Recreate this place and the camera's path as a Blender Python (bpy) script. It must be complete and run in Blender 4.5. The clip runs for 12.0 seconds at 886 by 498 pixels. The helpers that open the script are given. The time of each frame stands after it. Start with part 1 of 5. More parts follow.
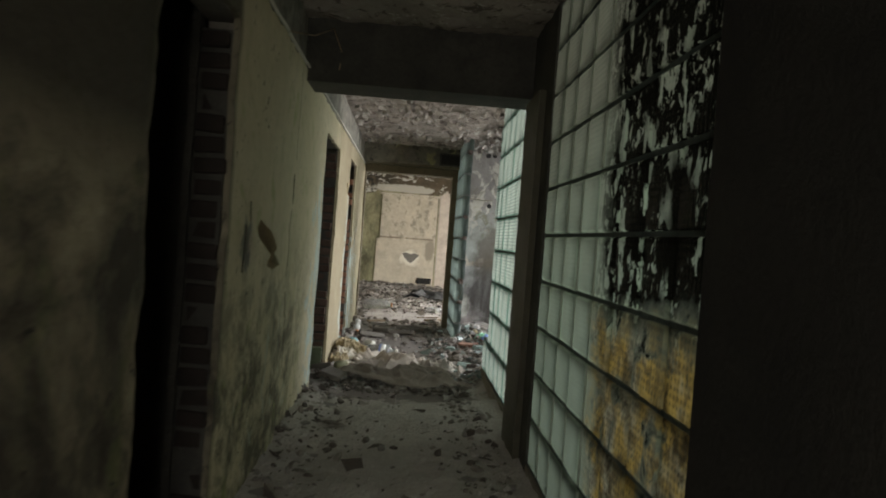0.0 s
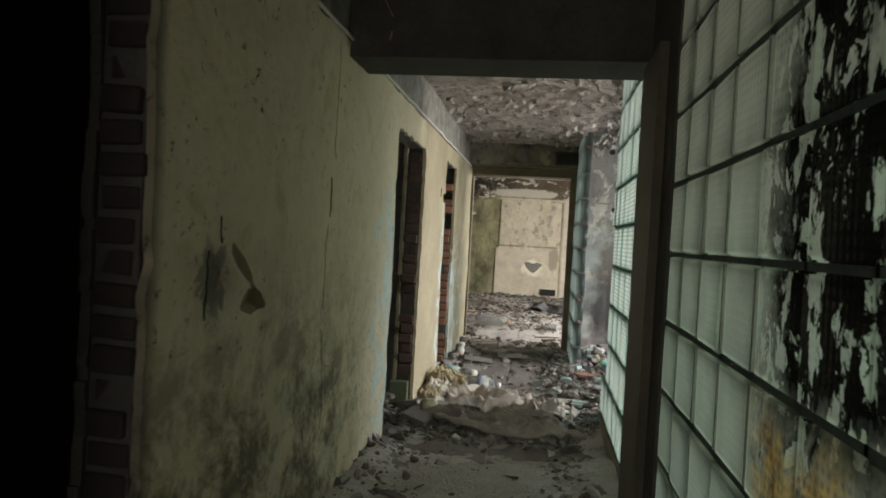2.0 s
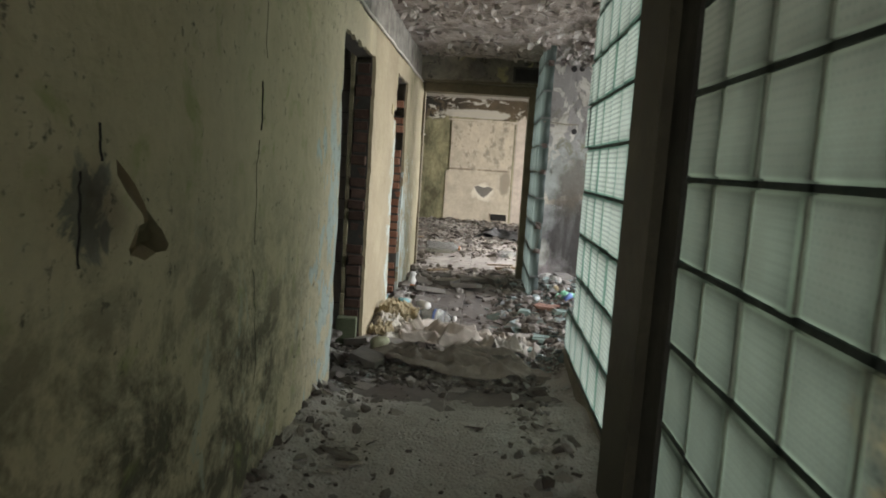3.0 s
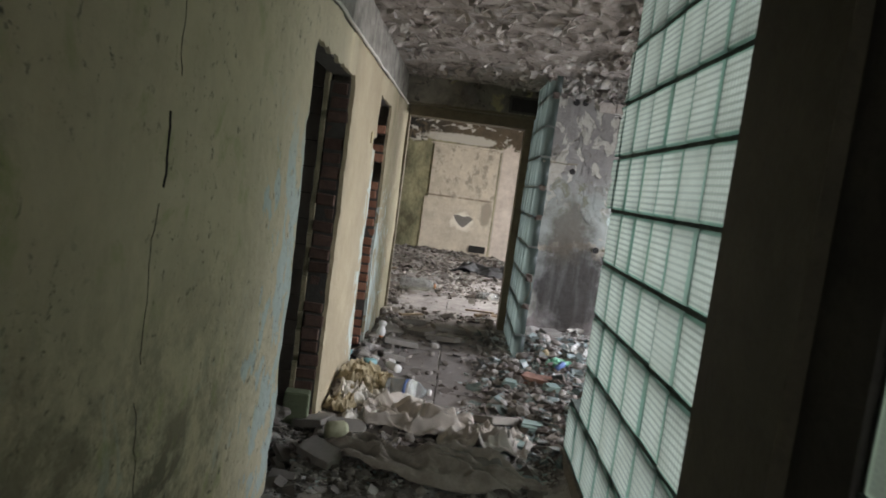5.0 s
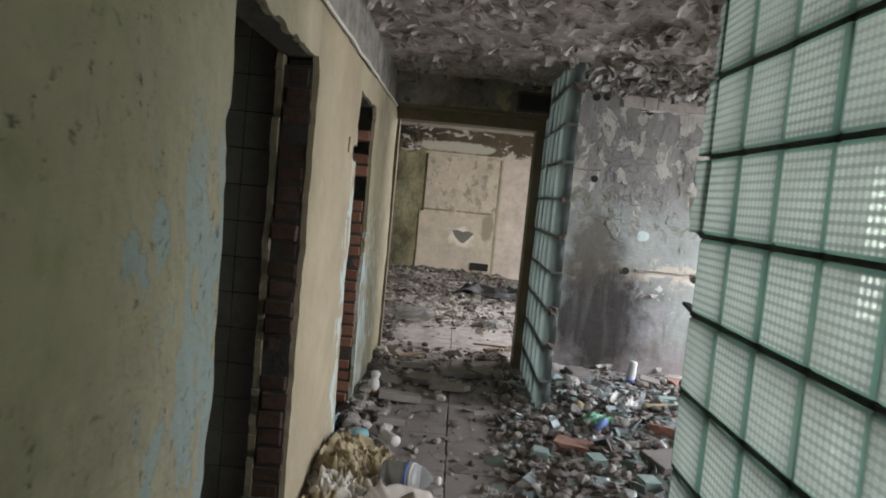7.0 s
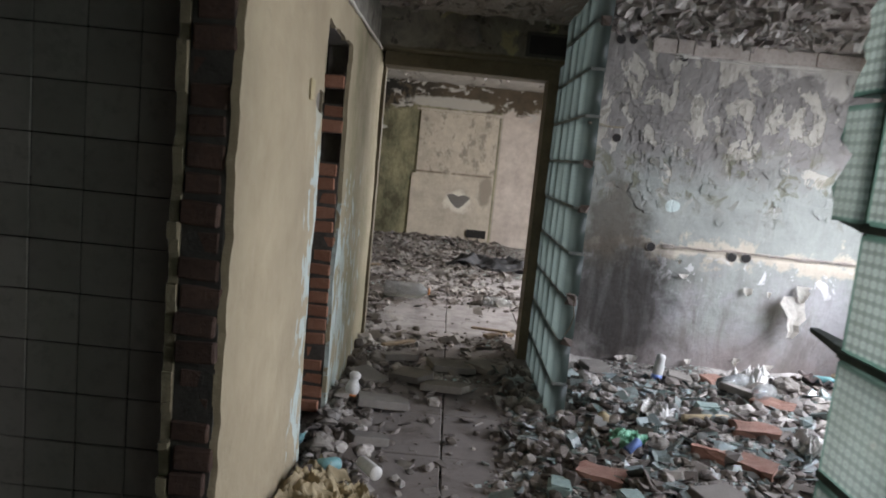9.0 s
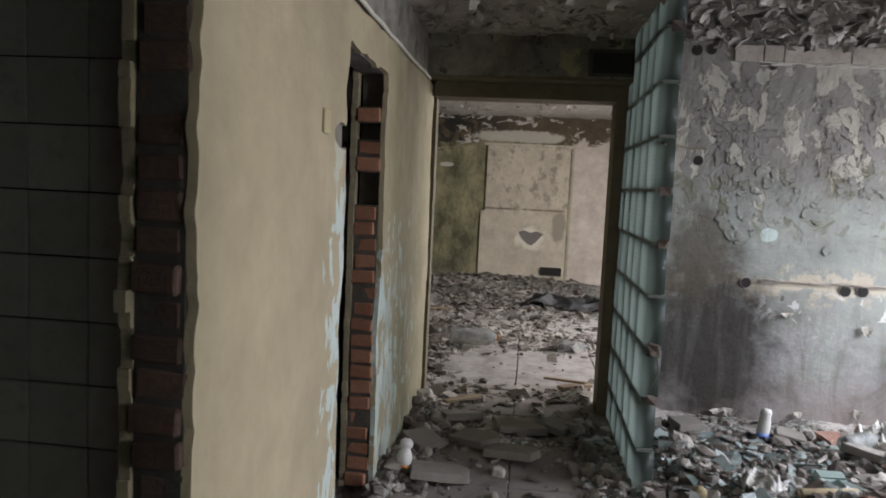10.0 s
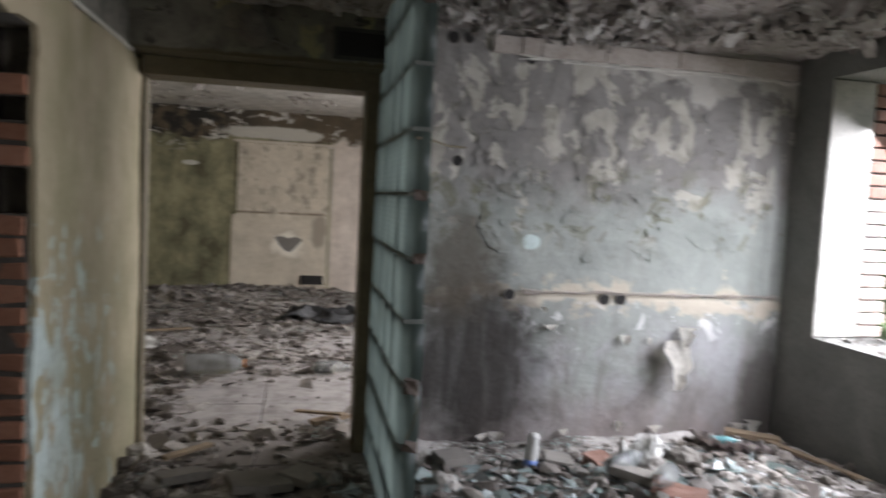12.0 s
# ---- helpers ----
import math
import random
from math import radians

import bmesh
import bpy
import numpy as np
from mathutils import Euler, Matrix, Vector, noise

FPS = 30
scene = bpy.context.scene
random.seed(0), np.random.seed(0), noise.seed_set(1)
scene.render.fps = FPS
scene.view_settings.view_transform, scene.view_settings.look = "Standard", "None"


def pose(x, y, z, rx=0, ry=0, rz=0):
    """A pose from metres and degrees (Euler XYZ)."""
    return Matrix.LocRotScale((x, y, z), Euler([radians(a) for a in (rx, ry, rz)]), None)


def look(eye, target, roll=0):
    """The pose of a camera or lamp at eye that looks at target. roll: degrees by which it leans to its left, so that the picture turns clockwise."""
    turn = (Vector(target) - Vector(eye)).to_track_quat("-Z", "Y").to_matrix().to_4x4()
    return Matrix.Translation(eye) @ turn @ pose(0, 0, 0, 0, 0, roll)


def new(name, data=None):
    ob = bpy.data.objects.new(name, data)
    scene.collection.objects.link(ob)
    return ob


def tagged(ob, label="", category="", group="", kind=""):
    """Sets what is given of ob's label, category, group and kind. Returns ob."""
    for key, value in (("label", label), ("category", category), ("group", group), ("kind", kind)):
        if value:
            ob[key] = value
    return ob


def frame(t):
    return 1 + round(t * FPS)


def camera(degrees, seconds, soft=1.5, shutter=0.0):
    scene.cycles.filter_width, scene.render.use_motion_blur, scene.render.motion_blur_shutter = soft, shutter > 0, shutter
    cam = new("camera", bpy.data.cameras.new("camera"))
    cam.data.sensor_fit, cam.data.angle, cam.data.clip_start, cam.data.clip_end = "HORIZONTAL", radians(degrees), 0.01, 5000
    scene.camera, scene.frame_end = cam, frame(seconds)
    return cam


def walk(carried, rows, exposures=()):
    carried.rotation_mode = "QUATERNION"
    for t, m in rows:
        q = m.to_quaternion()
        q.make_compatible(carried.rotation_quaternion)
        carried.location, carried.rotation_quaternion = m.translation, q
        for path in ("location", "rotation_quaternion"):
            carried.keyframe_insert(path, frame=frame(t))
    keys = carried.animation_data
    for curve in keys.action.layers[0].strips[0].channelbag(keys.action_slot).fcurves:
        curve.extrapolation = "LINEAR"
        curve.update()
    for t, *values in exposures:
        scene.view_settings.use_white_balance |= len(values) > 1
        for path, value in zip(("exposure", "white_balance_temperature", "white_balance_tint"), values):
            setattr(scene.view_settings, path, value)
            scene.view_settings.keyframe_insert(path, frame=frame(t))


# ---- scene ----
cam = camera(64.0, 12.0, 1.8, 0.5)
EXPOSURES = ((0, 0.45, 6900, 5), (1.5, 0.62, 6900, 5), (3, 0.70, 6750, 7), (5, 0.42, 6500, 10), (6.5, 0.35, 6500, 10), (7, 0.22, 6500, 10), (9, 0.05, 6350, 12), (10, 0.0, 6500, 11.5),
             (10.5, -0.11, 6450, 12), (11, -0.18, 6400, 12.5), (12, -0.18, 6450, 12.5))
PATH = [
    (0, (0.675, -0.316, 1.239), (0.774, 1.681, 1.213), 4.3),
    (0.5, (0.799, -0.045, 1.284), (0.926, 1.951, 1.275), 4.8),
    (1, (0.792, 0.242, 1.283), (1.148, 2.209, 1.231), 8.4),
    (1.5, (0.823, 0.479, 1.299), (1.071, 2.464, 1.286), 4.7),
    (2, (0.934, 0.757, 1.315), (0.656, 2.737, 1.281), 3.2),
    (2.5, (0.951, 0.961, 1.306), (0.763, 2.943, 1.117), 3.5),
    (3, (0.815, 1.267, 1.302), (0.704, 3.25, 1.062), 3.7),
    (5, (0.677, 2.18, 1.474), (0.643, 4.171, 1.287), 7.7),
    (5.5, (0.669, 2.468, 1.437), (0.46, 4.439, 1.168), 5.9),
    (6, (0.784, 2.812, 1.46), (0.434, 4.762, 1.19), 4.1),
    (6.5, (0.731, 3.046, 1.45), (0.42, 4.997, 1.138), 6.8),
    (7, (0.597, 3.33, 1.503), (0.57, 5.324, 1.347), 5.5),
    (9, (0.576, 4.267, 1.51), (0.577, 6.25, 1.246), 5.7),
    (9.5, (0.65, 4.541, 1.503), (0.518, 6.505, 1.149), 2.2),
    (10, (0.694, 4.757, 1.511), (0.461, 6.736, 1.335), 2.7),
    (10.5, (0.612, 4.939, 1.526), (0.762, 6.923, 1.32), 7.4),
    (11, (0.655, 5.135, 1.509), (0.914, 7.096, 1.208), 5.5),
    (11.5, (0.793, 5.392, 1.532), (0.93, 7.383, 1.406), 4.1),
    (12, (0.866, 5.491, 1.526), (1.27, 7.445, 1.386), 2.9),
]
walk(cam, [(t, look(eye, target, roll)) for t, eye, target, roll in PATH], EXPOSURES)


# ---- world ----
world = bpy.data.worlds.new("world")
scene.world = world
world.use_nodes = True
wn = world.node_tree.nodes
wl = world.node_tree.links
sky = wn.new("ShaderNodeTexSky")
sky.sky_type, sky.sun_disc, sky.sun_elevation, sky.sun_rotation = "NISHITA", False, radians(52), radians(112)
wn["Background"].inputs[1].default_value = 0.12
wl.new(sky.outputs[0], wn["Background"].inputs[0])
sun = new("sun", bpy.data.lights.new("sun", "SUN"))
sun.data.energy, sun.data.angle, sun.data.color = 5.0, radians(20), (0.97, 0.97, 1.0)
sun.matrix_world = look((13, 3.2, 14), (3, 7.2, 0))


def window_or_fill_light(x, y, z, wide, high, power, target, color=(0.97, 0.96, 0.98), spread=180):
    lamp = new("daylight_or_fill", bpy.data.lights.new("daylight_or_fill", "AREA"))
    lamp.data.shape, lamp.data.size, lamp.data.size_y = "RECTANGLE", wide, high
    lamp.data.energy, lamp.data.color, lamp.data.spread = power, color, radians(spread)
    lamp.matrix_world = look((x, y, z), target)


window_or_fill_light(4.40, 8.15, 1.58, 2.05, 1.45, 145, (3.0, 8.65, 0.0), (0.87, 0.905, 1.0), 160)
window_or_fill_light(4.40, 4.95, 1.58, 1.5, 1.45, 92, (0, 4.7, 0.6), spread=140)
window_or_fill_light(4.40, 2.2, 1.55, 2.6, 1.4, 50, (0, 2.4, 1.0))
window_or_fill_light(4.40, 11.7, 1.5, 3.3, 1.8, 310, (1.4, 11.2, -0.4))
# Unseen fill lamp behind the start, added to brighten the near corridor.
window_or_fill_light(0.62, -2.30, 1.5, 1.0, 1.2, 24, (0.55, 2.2, -0.6), (1.0, 0.97, 0.92))


# ---- materials ----
class Mat:
    """A node material with a few short ways to wire it."""

    def __init__(self, name, rough=0.85, metal=0.0):
        self.m = bpy.data.materials.new(name)
        self.m.use_nodes = True
        self.t = self.m.node_tree
        self.b = self.t.nodes["Principled BSDF"]
        self.b.inputs["Roughness"].default_value = rough
        self.b.inputs["Metallic"].default_value = metal
        self.pos = self.node("ShaderNodeNewGeometry").outputs["Position"]

    def node(self, kind):
        return self.t.nodes.new(kind)

    def put(self, a, b):
        self.t.links.new(a, b)

    def use_object(self):
        self.pos = self.node("ShaderNodeTexCoord").outputs["Object"]

    def stretch(self, sx, sy, sz):
        n = self.node("ShaderNodeMapping")
        n.inputs["Scale"].default_value = (sx, sy, sz)
        self.put(self.pos, n.inputs["Vector"])
        return n.outputs[0]

    def noise(self, scale, detail=6, rough=0.6, warp=0.0, vec=None):
        n = self.node("ShaderNodeTexNoise")
        n.inputs["Scale"].default_value = scale
        n.inputs["Detail"].default_value = detail
        n.inputs["Roughness"].default_value = rough
        n.inputs["Distortion"].default_value = warp
        self.put(vec or self.pos, n.inputs["Vector"])
        return n.outputs["Fac"]

    def band(self, value, low, high, a=0.0, b=1.0):
        n = self.node("ShaderNodeMapRange")
        n.inputs["From Min"].default_value, n.inputs["From Max"].default_value = low, high
        n.inputs["To Min"].default_value, n.inputs["To Max"].default_value = a, b
        self.put(value, n.inputs["Value"])
        return n.outputs[0]

    def math(self, op, a, b):
        n = self.node("ShaderNodeMath")
        n.operation = op
        for k, v in enumerate((a, b)):
            if isinstance(v, (int, float)):
                n.inputs[k].default_value = v
            else:
                self.put(v, n.inputs[k])
        return n.outputs[0]

    def mix(self, fac, a, b):
        n = self.node("ShaderNodeMix")
        n.data_type = "RGBA"
        for k, v in ((0, fac), (6, a), (7, b)):
            if isinstance(v, (int, float)):
                n.inputs[k].default_value = v
            elif isinstance(v, tuple):
                n.inputs[k].default_value = (*v, 1)
            else:
                self.put(v, n.inputs[k])
        return n.outputs[2]

    def random(self):
        return self.node("ShaderNodeObjectInfo").outputs["Random"]

    def island(self):
        return self.node("ShaderNodeNewGeometry").outputs["Random Per Island"]

    def axis(self, k):
        n = self.node("ShaderNodeSeparateXYZ")
        self.put(self.pos, n.inputs[0])
        return n.outputs[k]

    def color(self, c):
        if isinstance(c, tuple):
            self.b.inputs["Base Color"].default_value = (*c, 1)
        else:
            self.put(c, self.b.inputs["Base Color"])

    def bump(self, height, dist=0.01, strength=0.6):
        n = self.node("ShaderNodeBump")
        n.inputs["Distance"].default_value, n.inputs["Strength"].default_value = dist, strength
        self.put(height, n.inputs["Height"])
        self.put(n.outputs[0], self.b.inputs["Normal"])


def yellow_plaster():
    m = Mat("yellow_painted_plaster", 0.8)
    y, z = m.axis(1), m.axis(2)
    base = m.mix(m.noise(1.3, 4), (0.58, 0.50, 0.325), (0.68, 0.60, 0.425))
    base = m.mix(m.math("MULTIPLY", m.band(m.noise(9, 8, 0.7), 0.40, 0.75), 0.45), base, (0.43, 0.37, 0.235))
    # Past y 6 dimmer light is put into the colour, over a tan tone.
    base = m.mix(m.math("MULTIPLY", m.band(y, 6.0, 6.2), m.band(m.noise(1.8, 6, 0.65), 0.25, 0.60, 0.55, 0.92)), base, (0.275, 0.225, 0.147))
    olive = m.math("MULTIPLY", m.band(y, 8.05, 8.15), m.band(m.noise(4, 8, 0.7, 0.2, m.stretch(1, 1, 0.6)), 0.42, 0.60))
    base = m.mix(m.math("MULTIPLY", olive, 0.6), base, (0.20, 0.185, 0.095))
    smear = m.band(m.noise(2.4, 8, 0.7, 0.5, m.stretch(1, 1, 0.3)), 0.48, 0.72)
    base = m.mix(m.math("MULTIPLY", smear, 0.32), base, (0.36, 0.31, 0.21))
    # older blue grey paint, bared beside the broken edges
    sides = m.math("MAXIMUM", m.math("MULTIPLY", m.band(y, 4.5, 5.1), m.band(y, 5.22, 5.18)), m.math("MULTIPLY", m.math("MULTIPLY", m.band(y, 9.3, 8.3), m.band(y, 8.0, 8.1)), m.band(z, 1.4, 0.9)))
    sides = m.math("MAXIMUM", sides, m.math("MULTIPLY", m.math("MULTIPLY", m.band(y, 7.10, 7.36), m.band(y, 7.42, 7.40)), 0.95))
    old = m.band(m.math("ADD", m.noise(9, 6, 0.62, 0.5, m.stretch(1, 1, 0.55)), m.math("MULTIPLY", sides, 0.135)), 0.60, 0.615)
    old = m.math("MULTIPLY", old, m.math("MULTIPLY", m.band(sides, 0.0, 0.12), m.band(z, 1.75, 1.45)))
    base = m.mix(m.math("MULTIPLY", old, 0.85), base, m.mix(m.noise(20, 5), (0.38, 0.48, 0.47), (0.54, 0.61, 0.58)))
    grime = m.math("MULTIPLY", m.math("MULTIPLY", m.band(y, 8.0, 8.3), m.band(z, 1.5, 0.4)), m.band(m.noise(3, 7, 0.65, 0.4), 0.35, 0.62))
    base = m.mix(m.math("MULTIPLY", grime, 0.75), base, (0.20, 0.185, 0.11))
    # mould low on the near stretch, grime elsewhere
    near = m.math("MULTIPLY", m.band(y, 5.0, 3.9), m.band(z, 1.3, 0.6))
    mould = m.math("MULTIPLY", m.band(m.noise(3.2, 9, 0.74, 0.2), 0.44, 0.57), near)
    base = m.mix(m.math("MULTIPLY", mould, 0.9), base, (0.085, 0.075, 0.05))
    pale = m.math("MULTIPLY", m.band(m.noise(6, 6, 0.65, 0.8, m.stretch(1, 1, 0.5)), 0.60, 0.63), near)
    base = m.mix(m.math("MULTIPLY", pale, 0.7), base, (0.46, 0.48, 0.38))
    moss = m.math("MULTIPLY", m.band(m.noise(4.5, 6, 0.6, 0.3), 0.58, 0.68), m.band(y, 5.0, 4.2))
    base = m.mix(m.math("MULTIPLY", moss, 0.6), base, (0.34, 0.38, 0.14))
    pits = m.math("MULTIPLY", m.band(m.noise(25, 6, 0.75, 0.1), 0.585, 0.645), m.math("MULTIPLY", m.band(m.noise(2.6, 4), 0.42, 0.56), m.band(y, 6.0, 5.0)))
    base = m.mix(m.math("MULTIPLY", pits, 0.85), base, (0.12, 0.11, 0.08))
    black = m.math("MULTIPLY", m.band(m.noise(15, 6, 0.7, 0.8), 0.60, 0.64), m.math("MULTIPLY", m.band(m.noise(2.2, 3), 0.52, 0.6), m.band(y, 3.6, 3.0)))
    base = m.mix(black, base, (0.05, 0.045, 0.035))
    dy, dz = m.math("DIVIDE", m.math("SUBTRACT", y, 2.69), 0.13), m.math("DIVIDE", m.math("SUBTRACT", z, 1.17), 0.17)
    torn = m.math("ADD", m.math("ADD", m.math("MULTIPLY", dy, dy), m.math("MULTIPLY", dz, dz)), m.math("MULTIPLY", m.noise(6, 8, 0.7, 0.5), 4.4))
    base = m.mix(m.band(torn, 2.75, 2.5), base, m.mix(m.noise(24, 6, 0.7), (0.13, 0.125, 0.10), (0.38, 0.37, 0.31)))
    # Shade of the unlit near end is put into the colour, strongest high up.
    near_dark = m.math("MULTIPLY", m.math("MAXIMUM", m.band(m.noise(1.5, 7, 0.65, 0.4), 0.35, 0.60), m.band(z, 1.1, 1.5)), m.band(y, 1.9, 1.5))
    near_dark = m.math("MAXIMUM", near_dark, m.math("MULTIPLY", m.math("MULTIPLY", m.band(y, 2.40, 2.34), m.band(y, 1.9, 2.1)), 0.9))
    base = m.mix(m.math("MULTIPLY", near_dark, 0.9), base, (0.018, 0.015, 0.012))
    m.color(base)
    m.bump(m.math("ADD", m.noise(22, 8, 0.65), m.math("ADD", m.math("MULTIPLY", old, -0.6), m.math("MULTIPLY", pits, -0.8))), 0.012, 0.7)
    return m.m


def simple(name, a, b, scale=6, rough=0.85, dist=0.01, fine=40, metal=0.0, shift=False):
    m = Mat(name, rough, metal)
    c = m.mix(m.band(m.noise(scale, 8, 0.65, 0.3), 0.3, 0.7), a, b)
    c = m.mix(m.math("MULTIPLY", m.band(m.noise(fine, 5, 0.7), 0.5, 0.75), 0.5), c, tuple(v * 0.45 for v in a))
    if shift:
        c = m.mix(m.math("MULTIPLY", m.random(), 0.5), c, tuple(v * 0.5 for v in b))
    m.color(c)
    m.bump(m.noise(fine, 8, 0.7), dist, 0.7)
    return m.m


YELLOW = yellow_plaster()
WHITEWASH = simple("grey_whitewash", (0.36, 0.34, 0.30), (0.58, 0.55, 0.50), 5, 0.9)
WINDOW_WALL = simple("dark_grey_plaster", (0.14, 0.14, 0.125), (0.24, 0.235, 0.215), 3, 0.9)
OLD_BRICK = simple("dark_brown_brick", (0.055, 0.034, 0.026), (0.105, 0.06, 0.043), 14, 0.9, 0.012, 60, shift=True)
CONCRETE = simple("stained_concrete", (0.17, 0.15, 0.12), (0.30, 0.27, 0.23), 3, 0.9)
# Near-black plaster; in the side rooms it stands for their shade.
DARK_PLASTER = simple("near_black_plaster", (0.03, 0.028, 0.025), (0.07, 0.065, 0.055), 4, 0.9)
BRICK = simple("red_brick", (0.25, 0.115, 0.08), (0.33, 0.20, 0.155), 9, 0.9, 0.012, 60, shift=True)
MORTAR = simple("dirty_mortar", (0.13, 0.115, 0.10), (0.20, 0.18, 0.155), 12, 0.95, 0.01, 60)
PILLAR_PAINT = simple("olive_painted_pillar", (0.045, 0.040, 0.025), (0.09, 0.08, 0.05), 5, 0.6)
BROWN = simple("brown_painted_wood", (0.085, 0.068, 0.036), (0.14, 0.112, 0.062), 8, 0.6)
DUSTY_JOINT = simple("dusty_joint", (0.12, 0.135, 0.125), (0.20, 0.215, 0.20), 12, 0.9)
GRIMY_WASH = simple("grimy_whitewash", (0.10, 0.09, 0.075), (0.34, 0.315, 0.275), 6, 0.92, 0.02, 26)
ORANGE_BRICK = simple("orange_red_brick", (0.27, 0.115, 0.065), (0.35, 0.175, 0.11), 9, 0.9, 0.012, 60, shift=True)
JOINT = simple("dark_green_joint", (0.05, 0.07, 0.063), (0.10, 0.125, 0.113), 12, 0.9)
TILE = simple("dull_white_tile", (0.60, 0.55, 0.50), (0.68, 0.63, 0.58), 3, 0.35, 0.002, 20, shift=True)
PALE = simple("pale_plaster", (0.55, 0.52, 0.46), (0.66, 0.63, 0.57), 12, 0.9)
CLOTH = simple("dusty_sackcloth", (0.54, 0.49, 0.44), (0.37, 0.33, 0.29), 7, 0.95, 0.006, 140)
CARD = simple("damp_cardboard", (0.42, 0.34, 0.20), (0.30, 0.25, 0.16), 8, 0.9, 0.006, 50, shift=True)
SLAB = simple("broken_concrete_tile", (0.27, 0.25, 0.22), (0.19, 0.17, 0.15), 8, 0.9, 0.008, 50, shift=True)
WHITE = simple("dirty_white_plastic", (0.62, 0.61, 0.58), (0.50, 0.49, 0.46), 14, 0.45, 0.003, 60)
BLUE = simple("blue_printed_plastic", (0.10, 0.17, 0.45), (0.16, 0.25, 0.52), 14, 0.4, 0.003, 60)
TEAL = simple("teal_plastic", (0.10, 0.27, 0.29), (0.20, 0.36, 0.37), 14, 0.3, 0.003, 60)
ORANGE = simple("orange_plastic", (0.50, 0.20, 0.05), (0.42, 0.16, 0.05), 14, 0.4, 0.003, 60)
BLACK = simple("black_sheet", (0.02, 0.02, 0.022), (0.045, 0.045, 0.045), 10, 0.5, 0.006, 40)
# Near black that puts the shade inside holes, slots and cracks into colour.
HOLE_SHADE = simple("hole_shade_black", (0.015, 0.013, 0.012), (0.025, 0.022, 0.02), 10, 0.95)
WOOD = simple("weathered_wood", (0.30, 0.22, 0.14), (0.20, 0.15, 0.10), 16, 0.85, 0.005, 60)
GREENBOX = simple("dark_green_box_paint", (0.09, 0.11, 0.06), (0.13, 0.15, 0.09), 8, 0.6)
SLATE = simple("corrugated_slate", (0.50, 0.44, 0.42), (0.40, 0.35, 0.33), 8, 0.9)


# Near-black colour for the pier, darker than the other walls.
PIER_BLACK = simple("near_black_wall", (0.010, 0.009, 0.008), (0.028, 0.025, 0.02), 4, 0.85)


def glass_block_material(name, tint, near=False, rib=0.45):
    """Pressed glass with crossed ribs and a solid rim; near: tarred over and coloured amber on a stretch of the wall.
    """
    m = Mat(name, 0.22)
    world_pos = m.pos
    m.use_object()
    out = m.t.nodes["Material Output"]
    ribs = [m.math("SINE", m.math("MULTIPLY", m.axis(k), 262.0), 0) for k in (2, 1)]
    wave = m.math("ADD", ribs[0], ribs[1])
    # Light gathered between the ribs is put into the colour as bright cells.
    lit = m.math("MULTIPLY", m.band(ribs[0], -0.7, 0.8, 0.1, 1.0), m.band(ribs[1], -0.7, 0.8, 0.2, 1.0))
    c = m.mix(lit, tuple(v * rib for v in tint), tint)
    rim = m.math("MAXIMUM", m.math("ABSOLUTE", m.axis(1), 0), m.math("ABSOLUTE", m.axis(2), 0))
    solid_rim = m.band(rim, 0.108, 0.115)
    lit = m.math("MULTIPLY", lit, m.math("SUBTRACT", 1.0, solid_rim))
    c = m.mix(solid_rim, c, (tint[0] * 0.8, tint[1] * 0.85, tint[2] * 0.8) if near else (tint[0] * 0.12, tint[1] * 0.20, tint[2] * 0.175) if rib < 0.6 else tuple(v * 0.75 for v in tint))
    c = m.mix(m.math("MULTIPLY", m.random(), 0.3), c, tuple(v * 0.35 for v in tint))
    m.pos = world_pos
    c = m.mix(m.math("MULTIPLY", m.band(m.noise(5, 6, 0.7), 0.45, 0.75), 0.35), c, (0.16, 0.18, 0.14))
    solid = m.mix(0.6, c, (0.20, 0.26, 0.24))
    cover = None
    if near:
        y, z = m.axis(1), m.axis(2)
        # Brown grey is mixed in towards the top, in rough patches.
        c = m.mix(m.math("MULTIPLY", m.band(m.math("ADD", z, m.math("MULTIPLY", m.noise(3, 6, 0.65), 0.8)), 1.5, 2.3), 0.75), c, (0.16, 0.15, 0.12))
        wobble = m.math("MULTIPLY", m.noise(4, 6, 0.65, 0.3), 0.55)
        edge = m.band(m.math("ADD", y, wobble), 2.56, 2.34)
        bits = m.math("MAXIMUM", m.band(m.noise(13, 6, 0.68, 0.25, m.stretch(1, 1, 0.6)), 0.54, 0.565),
                      m.math("MULTIPLY", m.band(m.noise(26, 3, 0.6, 0.5), 0.60, 0.63), m.band(m.noise(3, 2), 0.45, 0.55)))
        bits = m.math("MULTIPLY", m.math("MULTIPLY", bits, m.band(z, 0.75, 0.95)), m.math("MAXIMUM", m.band(y, 1.72, 1.9), m.band(m.noise(2.3, 3, 0.5), 0.40, 0.47)))
        low = m.band(m.math("ADD", z, m.math("MULTIPLY", wobble, 0.6)), 1.28, 1.12)
        low = m.math("MULTIPLY", low, m.band(m.noise(7, 5, 0.6, 0.8), 0.34, 0.46))
        # Amber puts the yellow glow seen through the lower blocks into the colour.
        amber = m.mix(m.band(m.noise(9, 6, 0.7, 1.4), 0.36, 0.64), (0.05, 0.037, 0.02), m.mix(m.band(m.noise(5, 3), 0.45, 0.6), (0.34, 0.24, 0.07), (0.29, 0.28, 0.20)))
        c = m.mix(m.math("MULTIPLY", edge, low), c, amber)
        open_bits = m.math("MAXIMUM", bits, low)
        cover = m.math("MULTIPLY", edge, m.math("SUBTRACT", 1.0, open_bits))
